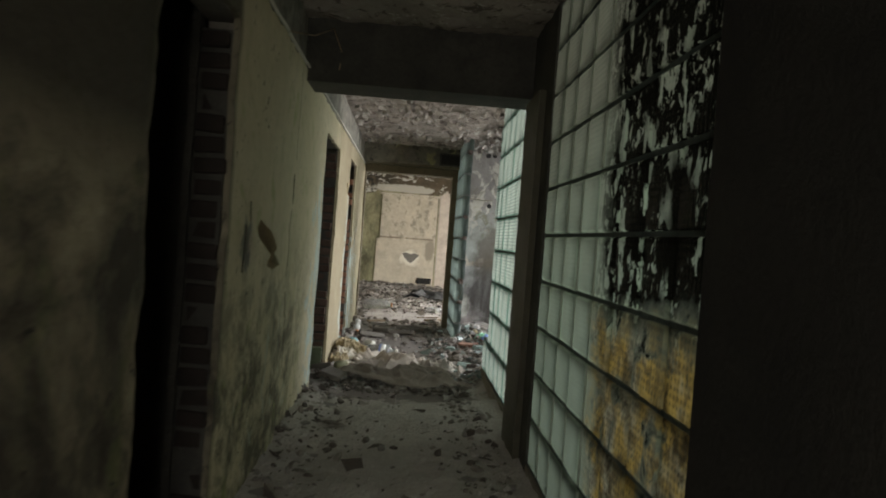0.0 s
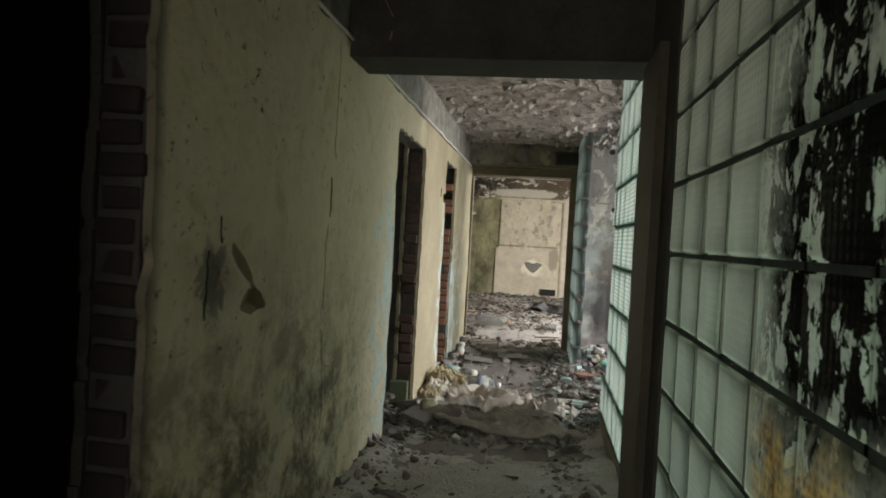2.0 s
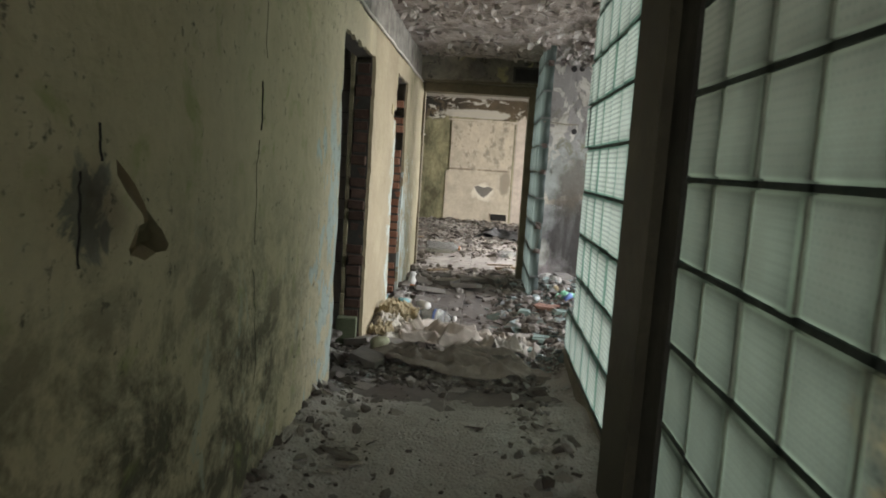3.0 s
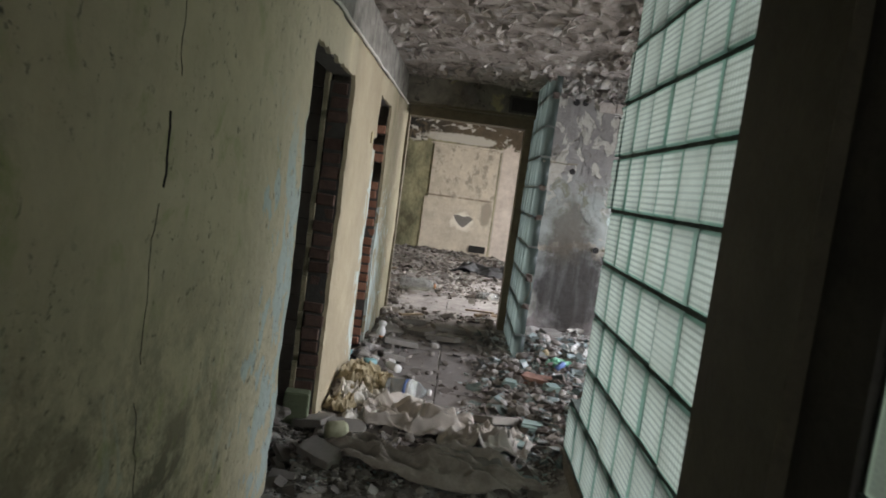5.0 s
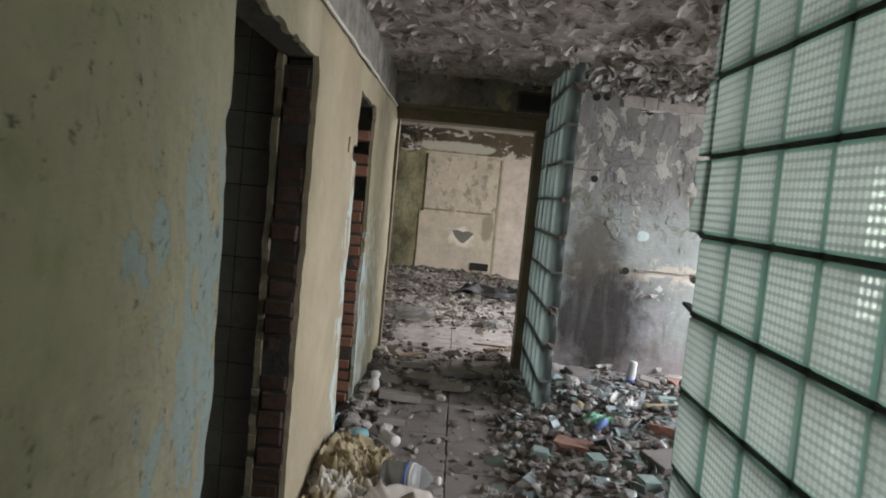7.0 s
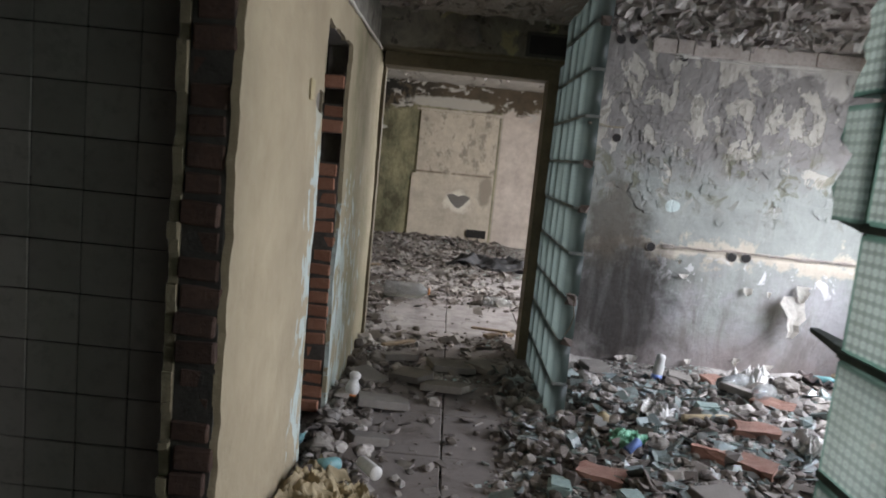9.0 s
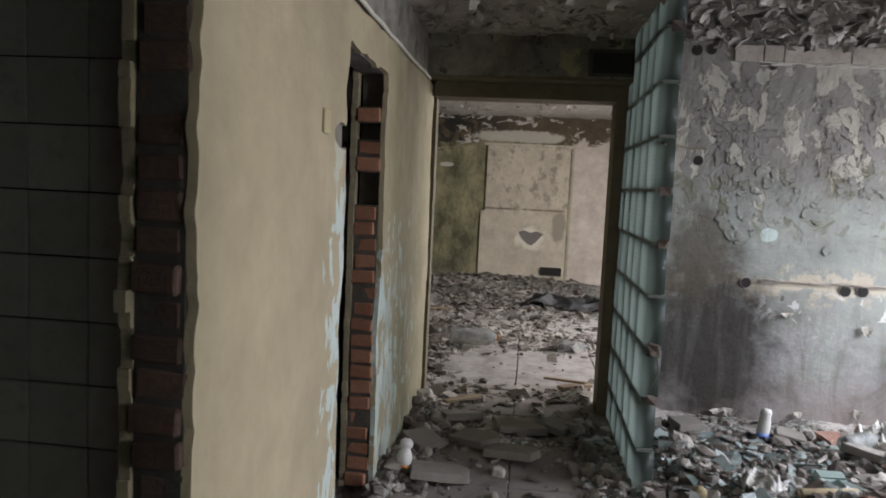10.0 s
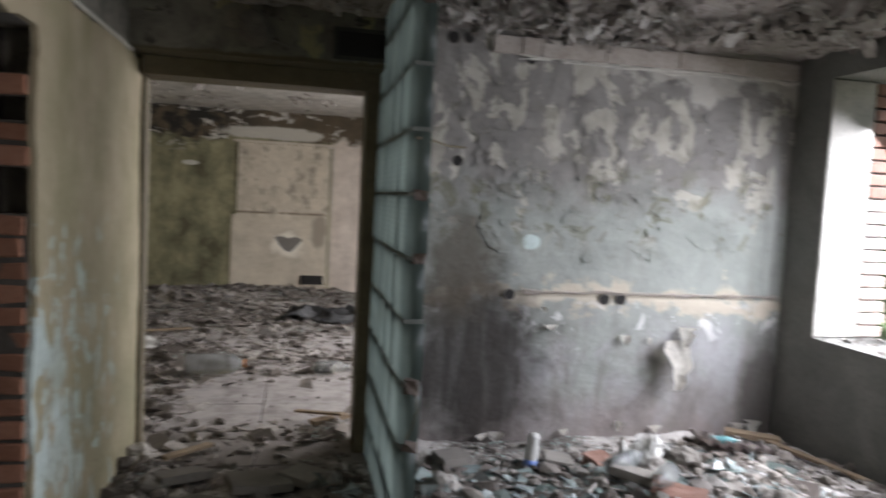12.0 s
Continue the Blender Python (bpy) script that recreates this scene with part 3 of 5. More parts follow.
# ---- structure ----
structure("floor", FLOOR, [(-3, 4.45, -2.2, 16.2, -0.3, -0.035)], "grey screed floor under dust and rubble", "floor")
sheet("rubble_dust", DIRT, -2.0, 3.94, -2.1, 15.88, 0.04, lambda x, y: (x, y, ground(x, y)), lambda x, y: True,
      "grey brown dust and crumbs over the floor", "rubble", kind="stuff")


def ceil_corridor(x, y):
    flake = max(0.0, n3(x, y, 7.7, 9)) * 0.03 + 0.012 * n3(x, y, 2, 30)
    return (x, y, 2.5 - flake)


sheet("ceiling_corridor", CEILING, -1.7, 1.42, -2.2, 9.42, 0.05, ceil_corridor, lambda x, y: True, "brown stained ceiling with flaking paint", "ceiling")


def ceil_room(x, y):
    return (x, y, 2.53 - 0.05 * max(0.0, n3(x, y, 3.1, 6)) - 0.03 * abs(n3(x, y, 9.1, 15)))


sheet("ceiling_room", CEILING, 1.42, 4.0, -2.2, 9.56, 0.04, ceil_room, lambda x, y: True, "ceiling with thick curled flakes of paint", "ceiling")
sheet("ceiling_far", WHITEWASH, -2.0, 4.0, 9.7, 16.0, 0.08, lambda x, y: (x, y, 2.64 + 0.02 * n3(x, y, 5, 5)), lambda x, y: True, "pale whitewashed ceiling of the far room", "ceiling")
structure("ceiling_slab", CONCRETE, [(-3, 4.5, -2.4, 16.2, 2.72, 2.9)], "concrete roof slab above the rooms", "ceiling")

# openings in the left wall: start, end, height
DOORS = ((1.55, 2.33, 2.0), (5.14, 6.17, 1.99), (7.4, 8.1, 2.03))
core = [(-0.14, -0.022, -2.2, 1.55, -0.1, 2.6), (-0.14, -0.022, 2.43, 5.14, -0.1, 2.6), (-0.14, -0.022, 6.27, 7.4, -0.1, 2.6), (-0.14, -0.022, 8.2, 9.72, -0.1, 2.6)]
core += [(-0.14, -0.022, a, b + 0.1, top, 2.6) for a, b, top in DOORS]
wall_left = structure("wall_left", MORTAR, core, "yellow plastered brick wall with broken door openings")


def plaster_here(y, z):
    if z > 2.2 + 0.012 * n3(y, z, 0, 8):
        return False
    for k, (a, b, top) in enumerate(DOORS):
        ragged = 0.032 * n3(y, z, 3.0 + k, 6) + 0.020 * n3(y, z, 8.0 + k, 17)
        if a - 0.005 + ragged < y < b + 0.012 + ragged * 0.8 and z < top + ragged * 0.6:
            return False
    if (y - 7.33) ** 2 / 0.012 + (z - 1.68) ** 2 / 0.002 < 1:
        return False
    return True


def plaster_at(y, z):
    x = 0.010 * n3(y, z, 0.4, 1.6) + 0.004 * n3(y, z, 2.0, 7) + 0.002 * n3(y, z, 5.0, 24)
    return (x, y + 0.007 * n3(y, z, 11.0, 31), z + 0.006 * n3(y, z, 14.0, 31))


sheet("plaster", YELLOW, -2.2, 9.70, -0.05, 2.24, 0.016, plaster_at, plaster_here, "yellow painted plaster with mould and painted-in dim stretches", "", (-0.024, 0, 0), parent=wall_left)
sheet("upper_plaster", GRIMY_WASH, -2.2, 9.42, 2.16, 2.52, 0.03, lambda y, z: (-0.012 + 0.008 * n3(y, z, 1, 9), y, z), lambda y, z: True, "grimy flaking whitewash above the yellow paint", "", parent=wall_left)

# brick jambs of the openings
brick_bm = bmesh.new()
slab(brick_bm, -0.057, 0.057, -0.05, 0.05, -0.0325, 0.0325)
bmesh.ops.bevel(brick_bm, geom=brick_bm.edges[:], offset=0.006, segments=1, affect="EDGES")
BRICK_END = mesh_of("brick", brick_bm, OLD_BRICK)
# First jamb's bricks are near black, the doorway's shade put into their colour.
BRICK_SHADED = BRICK_END.copy()
BRICK_SHADED.materials[0] = simple("shaded_brick", (0.015, 0.011, 0.009), (0.028, 0.018, 0.015), 9, 0.9, 0.012, 60, shift=True)
BRICK_WARM = BRICK_END.copy()
BRICK_WARM.materials[0] = ORANGE_BRICK
bed = bmesh.new()
# Mortar of the first two jambs, with their shade put into a black colour.
black_bed = bmesh.new()
strips = bmesh.new()
for k, (a, b, top) in enumerate(DOORS):
    for r in range(int(top / 0.078)):
        z = 0.04 + r * 0.078
        gone = k == 2 and (1.42 < z < 1.53 or 1.73 < z < 1.80 or z > 1.9)
        if not gone:
            slab(bed if k == 2 else black_bed, -0.138, -0.024, b + 0.012, b + 0.1, z - 0.039, z + 0.039)
            piece("brick", (BRICK_SHADED, BRICK_END, BRICK_WARM)[k], wall_left, pose(-0.081 + random.uniform(-0.008, 0.008), b + 0.054 + random.uniform(-0.016, 0.012), z, random.uniform(-4, 4), random.uniform(-3, 3), random.uniform(-5, 5)) @ Matrix.Diagonal((random.uniform(0.86, 1.04), 1, random.uniform(0.86, 1.05), 1)))
    z = 0.0
    while z < top:
        h = random.uniform(0.02, 0.05)
        out = 0.022 * n3(k, 0, z, 7) + random.uniform(-0.008, 0.008)
        slab(strips if k else black_bed, -0.168, -0.1405, b - out, b + 0.06, z, z + h)
        z += h
part("mortar_bed", bed, simple("dark_mortar", (0.05, 0.042, 0.035), (0.11, 0.095, 0.08), 12, 0.95, 0.01, 60), wall_left)
part("mortar_bed", black_bed, DARK_PLASTER, wall_left, "mortar coloured near black for the dim jambs")
part("plaster_edge", strips, simple("yellowed_plaster_edge", (0.36, 0.31, 0.20), (0.22, 0.19, 0.13), 14), wall_left, "broken edge of pale plaster")

# small rooms behind the openings, their shade put into a near-black wall colour
structure("wall_cubicle_back", DARK_PLASTER, [(-1.75, -1.6, -2.2, 9.72, -0.1, 2.6)], "dark back wall of the side rooms")
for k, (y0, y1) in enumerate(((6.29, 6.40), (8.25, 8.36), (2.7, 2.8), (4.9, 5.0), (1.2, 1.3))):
    structure("wall_cubicle_%d" % (k + 1), DARK_PLASTER, [(-1.6, -0.142, y0, y1, -0.1, 2.6)], "dark cross wall between the side rooms")

structure("wall_beam", DARK_PLASTER, [(-0.01, 1.40, 3.95, 4.3, 2.125, 2.54)], "dark concrete beam across the corridor", "beam")
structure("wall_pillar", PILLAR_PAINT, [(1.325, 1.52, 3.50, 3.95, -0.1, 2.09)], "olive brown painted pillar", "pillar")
structure("wall_glass_post", DARK_PLASTER, [(1.36, 1.52, 3.302, 3.498, -0.1, 2.6), (1.36, 1.52, 3.498, 3.978, 2.092, 2.6)], "dark post beside the glass blocks", "post")
structure("wall_near_pier", PIER_BLACK, [(1.33, 1.52, -2.2, 1.225, -0.1, 2.6)], "near-black wall pier at the near right")
structure("wall_room_cross", DARK_PLASTER, [(1.52, 4.0, 3.6, 3.75, -0.1, 2.6)], "wall between the two side rooms")
lintel = structure("wall_lintel", LINTEL, [(-0.02, 1.42, 9.42, 9.80, 2.22, 2.72)], "stained lintel wall above the doorway", "lintel")
structure("wall_cross", CONCRETE, [(1.40, 4.0, 9.56, 9.82, -0.1, 2.72), (-2.0, -0.02, 9.72, 9.82, -0.1, 2.72)], "cross wall between the rooms")
structure("door_frame", BROWN, [(1.23, 1.35, 9.60, 9.84, -0.1, 2.218), (0.02, 1.23, 9.60, 9.84, 2.12, 2.218), (-0.015, 0.02, 9.725, 9.84, -0.1, 2.218)], "brown painted wooden door frame", "door frame")


def room_wall_at(x, z):
    up = min(1.0, max(0.0, (z - 1.35) / 0.3))
    scale = 0.006 * n3(x, z, 1.0, 11) + 0.006 * abs(n3(x, z, 4.0, 27))
    chase = 0.008 * math.exp(-((z - 0.975 - 0.006 * n3(x, 0, 0, 9)) / 0.02) ** 2) if x > 2.0 else 0
    return (x, 9.52 + scale * (0.25 + 0.75 * up) + chase + 0.004 * n3(x, z, 2.0, 4), z)


sheet("wall_room_end", ROOM_WALL, 1.40, 3.97, 0.0, 2.52, 0.018, room_wall_at, lambda x, z: True, "grey blue painted wall, peeling and water stained", "wall")

wall_window = structure("wall_window", WINDOW_WALL, [(3.95, 4.45, -2.2, 0.8, -0.1, 2.6), (3.95, 4.45, 0.8, 3.4, -0.1, 0.8), (3.95, 4.45, 0.8, 3.4, 2.3, 2.6), (3.95, 4.45, 3.4, 4.2, -0.1, 2.6), (3.95, 4.45, 4.2, 5.7, -0.1, 0.8), (3.95, 4.45, 4.2, 5.7, 2.36, 2.6), (3.95, 4.45, 5.7, 7.1, -0.1, 2.72),
                                     (3.95, 4.45, 7.1, 9.22, -0.1, 0.80), (3.95, 4.45, 7.1, 9.22, 2.36, 2.72),
                                     (3.95, 4.25, 9.22, 9.82, -0.1, 2.72), (4.25, 4.45, 9.29, 9.82, -0.1, 2.72),
                                     (3.95, 4.45, 9.82, 10.0, -0.1, 2.72), (3.95, 4.45, 10.0, 13.4, -0.1, 0.5), (3.95, 4.45, 10.0, 13.4, 2.45, 2.72),
                                     (3.95, 4.45, 13.4, 16.2, -0.1, 2.72)], "grey plastered outer wall with wide window openings")
reveal = bmesh.new()
slab(reveal, 3.956, 4.245, 9.208, 9.219, 0.81, 2.35)
part("window_reveal", reveal, WHITEWASH, wall_window, "whitewashed plaster in the window opening")
stretcher = bmesh.new()
slab(stretcher, -0.095, 0.095, -0.055, 0.055, -0.0325, 0.0325)
bmesh.ops.bevel(stretcher, geom=stretcher.edges[:], offset=0.005, segments=1, affect="EDGES")
BRICK_SIDE = mesh_of("brick", stretcher, BRICK)
# Lower bricks are whitened, the window's overexposed glare put into their colour.
BRICK_GLARE = BRICK_SIDE.copy()
BRICK_GLARE.materials[0] = simple("glare_whitened_brick", (0.66, 0.60, 0.56), (0.50, 0.36, 0.29), 5, 0.9, 0.01, 50)
for r in range(20):
    piece("brick", BRICK_SIDE if r > 10 else BRICK_GLARE, wall_window, pose(4.352 + (0.02 if r % 2 else 0), 9.283 + random.uniform(-0.006, 0.006), 0.84 + r * 0.078))

far = structure("wall_far", FAR_WALL, [(-2.0, 4.45, 15.9, 16.2, -0.1, 2.72)], "olive stained plaster wall with a blocked window")
structure("wall_far_side", FAR_WALL, [(-2.2, -2.0, 9.72, 16.2, -0.1, 2.72)], "olive stained side wall of the far room")
# Unseen end wall; its opening is added for the fill lamp.
structure("wall_back", DARK_PLASTER, [(-1.75, 0.1, -2.4, -2.2, -0.1, 2.6), (1.14, 4.45, -2.4, -2.2, -0.1, 2.6), (0.1, 1.14, -2.4, -2.2, -0.1, 0.88), (0.1, 1.14, -2.4, -2.2, 2.12, 2.6)], "unseen end wall with an opening added for fill light")

blocked = bmesh.new()
slab(blocked, 0.02, 1.29, 15.865, 15.897, 0.0, 2.18)
slab(blocked, -0.05, 0.02, 15.868, 15.897, 0.0, 1.17)
slab(blocked, -0.05, 1.34, 15.850, 15.897, 2.185, 2.22)
part("blocked_window", blocked, CREAM, far, "cream plastered blocked window opening")
hole = bmesh.new()
rim = [hole.verts.new((0.745 + dx, 15.858, 0.785 + dz)) for dx, dz in ((-0.19, 0.08), (-0.10, 0.105), (0.0, 0.07), (0.09, 0.10), (0.2, 0.06), (0.10, -0.06), (0.02, -0.13), (-0.05, -0.10), (-0.13, -0.02))]
hole.faces.new(rim)
grown = bmesh.ops.extrude_face_region(hole, geom=hole.faces[:])
bmesh.ops.translate(hole, vec=(0, 0.006, 0), verts=[v for v in grown["geom"] if isinstance(v, bmesh.types.BMVert)])
part("plaster_gap", hole, SLAB, far, "dark patch where plaster broke away")
slot = bmesh.new()
slab(slot, 0.93, 1.25, 15.83, 15.864, 0.20, 0.33)
part("vent_slot", slot, HOLE_SHADE, far, "black block standing for a shaded vent slot")

# stucco strip and cable along the top of the room's end wall
STRIP = simple("brown_grey_strip", (0.36, 0.30, 0.25), (0.50, 0.45, 0.40), 9)
trim = tagged(new("wall_trim"), "dusty timber strip under the ceiling", "trim", "", "structure")
for x0, x1 in ((1.93, 2.10), (2.105, 2.22), (2.225, 2.62), (2.625, 3.10), (3.105, 3.52), (3.525, 3.94)):
    strip = bmesh.new()
    slab(strip, x0, x1, 9.488 + random.uniform(0, 0.008), 9.515, 2.385 + random.uniform(-0.008, 0.008), 2.485)
    bmesh.ops.bevel(strip, geom=strip.edges[:], offset=0.004, segments=1, affect="EDGES")
    part("board", strip, STRIP, trim)
# ragged lips of plaster under the strip and along the chase
for z0, x0, x1, deep, pale in ((2.375, 2.1, 3.95, 0.030, PALE), (1.0, 2.2, 3.93, 0.017, STRIP)):
    sheet("plaster_lip", pale, x0, x1, -0.5, 0.5, 0.02, lambda x, v: (x, 9.514 - 0.006 * (1 - 4 * v * v), z0 + 0.012 * n3(x, 0, z0, 5) + v * deep * (0.9 + 1.8 * max(0.0, n3(x, 1.5, z0, 6)))),
          lambda x, v: n3(x, v, z0 + 3, 11) > -0.05, "ragged lip of pale plaster", "", (0, 0.02, 0), parent=trim)

# floor slabs laid in the corridor
plate = bmesh.new()
slab(plate, -0.331, 0.331, -0.291, 0.291, -0.02, 0.02)
bmesh.ops.bevel(plate, geom=plate.edges[:], offset=0.005, segments=1, affect="EDGES")
PLATE = mesh_of("floor_slab", plate, FLOOR)
floor = bpy.data.objects["floor"]
for i in range(-1, 3):
    for j in range(26):
        if -1 < i < 2 or j > 15:
            piece("floor_slab", PLATE, floor, pose(0.335 + i * 0.67, 0.3 + j * 0.59, -0.02 + random.uniform(-0.004, 0.003), random.uniform(-0.3, 0.3), random.uniform(-0.3, 0.3), 0))

# tiles in the side room behind the middle opening
tile_bm = bmesh.new()
slab(tile_bm, -0.074, 0.074, -0.004, 0.004, -0.074, 0.074)
bmesh.ops.bevel(tile_bm, geom=tile_bm.edges[:], offset=0.002, segments=1, affect="EDGES")
TILES = mesh_of("wall_tile", tile_bm, TILE)
cubicle = bpy.data.objects["wall_cubicle_1"]
for i in range(9):
    for j in range(15):
        piece("wall_tile", TILES, cubicle, pose(-0.235 - 0.1515 * i, 6.283 + random.uniform(-0.001, 0.001), 0.02 + 0.1515 * j, random.uniform(-0.3, 0.3), 0, random.uniform(-0.3, 0.3)))

# glass block walls
def block_mesh(material):
    bm = bmesh.new()
    slab(bm, -0.045, 0.045, -0.127, 0.127, -0.1265, 0.1265)
    bmesh.ops.bevel(bm, geom=bm.edges[:], offset=0.008, segments=2, affect="EDGES")
    return mesh_of("glass_block", bm, material, True)


def clear_back():
    """The smooth pressed face on the room's side, which lets light straight through."""
    m = Mat("clear_glass_face", 0.1)
    m.color((0.6, 0.7, 0.66))
    see = m.node("ShaderNodeBsdfTransparent")
    see.inputs[0].default_value = (0.95, 0.97, 0.94, 1)
    mixer = m.node("ShaderNodeMixShader")
    mixer.inputs[0].default_value = 0.9
    m.put(m.b.outputs[0], mixer.inputs[1])
    m.put(see.outputs[0], mixer.inputs[2])
    m.put(mixer.outputs[0], m.t.nodes["Material Output"].inputs["Surface"])
    return m.m


GLASS_BACK = clear_back()
BLOCK_CLEAR, BLOCK_NEAR, BLOCK_END = block_mesh(GLASS), block_mesh(GLASS_NEAR), block_mesh(GLASS_END)
for me in (BLOCK_CLEAR, BLOCK_NEAR, BLOCK_END):
    me.materials.append(GLASS_BACK)
    for f in me.polygons:
        if f.normal.x > 0.9:
            f.material_index = 1
PITCH = 0.262


def glass_panel(name, x, y0, z0, columns, rows, block, label, there=lambda c, r: True, py=PITCH, pz=PITCH, upright=None, first=0, joint=JOINT):
    """A wall of glass blocks in dark joints."""
    bm = bmesh.new()
    held = {(c, r) for c in range(columns) for r in range(rows) if there(c, r)}
    for c in range(first, columns + 1):
        for r in range(rows):
            if (c, r) in held or (c - 1, r) in held:
                slab(bm, x - 0.034, x + 0.034, y0 + c * py - 0.0062, y0 + c * py + 0.0062, z0 + r * pz + 0.009, z0 + (r + 1) * pz - 0.009)
    for r in range(rows + 1):
        for c in range(columns):
            if (c, r) in held or (c, r - 1) in held:
                slab(bm, x - 0.042, x + 0.042, y0 + c * py - 0.0062, y0 + (c + 1) * py + 0.0062, z0 + r * pz - 0.0075, z0 + r * pz + 0.0075)
    wall = thing(name, bm, joint, label, "glass wall", "", "structure")
    if upright:
        lines = bmesh.new()
        for c in range(4, columns):
            for r in range(rows):
                slab(lines, x - 0.047, x - 0.040, y0 + c * py - 0.006, y0 + c * py + 0.006, z0 + r * pz + 0.014, z0 + (r + 1) * pz - 0.014)
        part("upright_joint", lines, upright, wall, "pale mortar in the upright joints")
    for c, r in sorted(held):
        piece("glass_block", block, wall, pose(x + random.uniform(-0.004, 0.004), y0 + (c + 0.5) * py, z0 + (r + 0.5) * pz,
                                              random.uniform(-0.5, 0.5), random.uniform(-0.8, 0.8), random.uniform(-1.2, 1.2)) @ Matrix.Diagonal((1, py / PITCH, pz / PITCH, 1)))
    return wall


glass_panel("wall_glass_middle", 1.455, 3.87, 0.134, 8, 9, BLOCK_CLEAR, "green glass block partition with dark joints",
            lambda c, r: c < 7 or r == 0)


def broken_block(wall, y, z, wide, seed):
    """The rest of a glass block with a jagged edge."""
    rnd = random.Random(seed)
    bm = bmesh.new()
    slab(bm, -0.045, 0.045, 0.0, wide, -0.122, 0.122)
    bmesh.ops.subdivide_edges(bm, edges=[e for e in bm.edges if abs(e.verts[0].co.z - e.verts[1].co.z) > 0.1], cuts=6, use_grid_fill=True)
    for v in bm.verts:
        if v.co.y > wide - 0.001:
            v.co.y += rnd.uniform(-0.035, 0.03)
    rest_of = part("broken_glass_block", bm, GLASS, wall, "broken glass block with a jagged edge")
    rest_of.data.materials.append(GLASS_BACK)
    for f in rest_of.data.polygons:
        if f.normal.x > 0.9:
            f.material_index = 1
    rest_of.matrix_basis = pose(1.455, y, z)


middle = bpy.data.objects["wall_glass_middle"]
for r, wide in ((5, 0.10), (6, 0.085), (7, 0.06)):
    broken_block(middle, 5.708, 0.134 + (r + 0.5) * PITCH, wide, r)
for r, y1 in ((4, 5.88), (5, 5.84), (6, 5.76)):
    bm = bmesh.new()
    for v in slab(bm, 1.425, 1.475, 5.70, y1, 0.134 + r * PITCH - 0.011, 0.134 + r * PITCH + 0.009):
        if v.co.y > 5.75:
            v.co = Vector((1.45 + 0.4 * (v.co.x - 1.45), v.co.y, 0.134 + r * PITCH + 0.012 + 0.5 * (v.co.z - 0.134 - r * PITCH)))
    part("joint_stub", bm, JOINT, middle, "broken mortar joint sticking out")
glass_panel("wall_glass_near", 1.410, 1.24, 0.125, 8, 10, BLOCK_NEAR, "glass block partition partly blackened with tar", py=0.256, pz=0.235, upright=simple("pale_green_mortar", (0.38, 0.42, 0.35), (0.28, 0.31, 0.26), 12))
glass_panel("wall_glass_end", 1.345, 8.34, -0.03, 5, 10, BLOCK_END, "green glass block partition beside the doorway", first=1, joint=DUSTY_JOINT)
structure("wall_glass_curb", CONCRETE, [(1.40, 1.51, 3.95, 5.98, -0.1, 0.122), (1.36, 1.46, 1.24, 3.3, -0.1, 0.112)], "rough concrete curb under the glass blocks", "curb")

# rough mortar ends of the last partition
ends = bmesh.new()
for r in (2, 3, 5, 6, 9):
    z = -0.03 + r * PITCH
    v = slab(ends, 1.325, 1.375, 8.318 + random.uniform(0, 0.012), 8.335, z - random.uniform(0.02, 0.04), z + random.uniform(0.015, 0.03))
    for q in v:
        q.co += Vector((random.uniform(-0.012, 0.012), random.uniform(-0.015, 0.012), random.uniform(-0.008, 0.008)))
part("mortar_stub", ends, simple("reddish_mortar", (0.085, 0.065, 0.055), (0.14, 0.11, 0.092), 14), bpy.data.objects["wall_glass_end"], "crumbling reddish mortar")


# ---- fixtures ----
def sleeve(x, z, r):
    bm = lathe([(r * 1.12, 0.0), (r * 1.12, 0.007), (r, 0.007), (r, 0.003)], 16)
    ring = tagged(new("pipe_sleeve"), "round pipe hole broken through the painted wall", "pipe hole", "pipe holes in the end wall")
    ring.matrix_basis = pose(x, 9.522, z, 90, 0, 0)
    part("rim", bm, MORTAR, ring)
    part("black_fill", lathe([(r * 0.98, 0.0), (r * 0.98, 0.0065)], 16), HOLE_SHADE, ring, "black disc standing for the hole's shade")


for x, z, r in ((1.759, 1.753, 0.030), (2.116, 0.982, 0.032), (2.725, 0.965, 0.034), (2.83, 0.967, 0.034), (2.167, 2.37, 0.032), (1.70, 2.45, 0.034), (1.79, 2.455, 0.03)):
    sleeve(x, z, r)


def cable(name, points, radius, material, label, category="cable"):
    curve = bpy.data.curves.new(name, "CURVE")
    curve.dimensions, curve.bevel_depth, curve.bevel_resolution = "3D", radius, 2
    s = curve.splines.new("POLY")
    s.points.add(len(points) - 1)
    for p, q in zip(s.points, points):
        p.co = (*q, 1)
    curve.materials.append(material)
    return tagged(new(name, curve), label, category)


cable("cable", [(0.012 + 0.006 * n3(0, y, 1, 4), y, 2.205 + 0.010 * n3(3, y, 1, 3)) for y in np.arange(2.5, 9.41, 0.1)], 0.009, PALE, "whitewashed cable along the top of the wall")
cable("cable", [(0.02, 3.2, 2.20), (0.10, 3.5, 2.27), (0.16, 3.8, 2.40), (0.20, 3.97, 2.30), (0.19, 3.94, 2.20)], 0.004, WOOD, "loose cable hanging off the ceiling")
cable("steel_bar", [(1.32, 8.30, 1.765), (1.45, 8.6, 1.78), (1.62, 9.1, 1.80), (1.80, 9.5, 1.83)], 0.006, BROWN, "thin rusty reinforcing bar out of the joints", "steel bar")
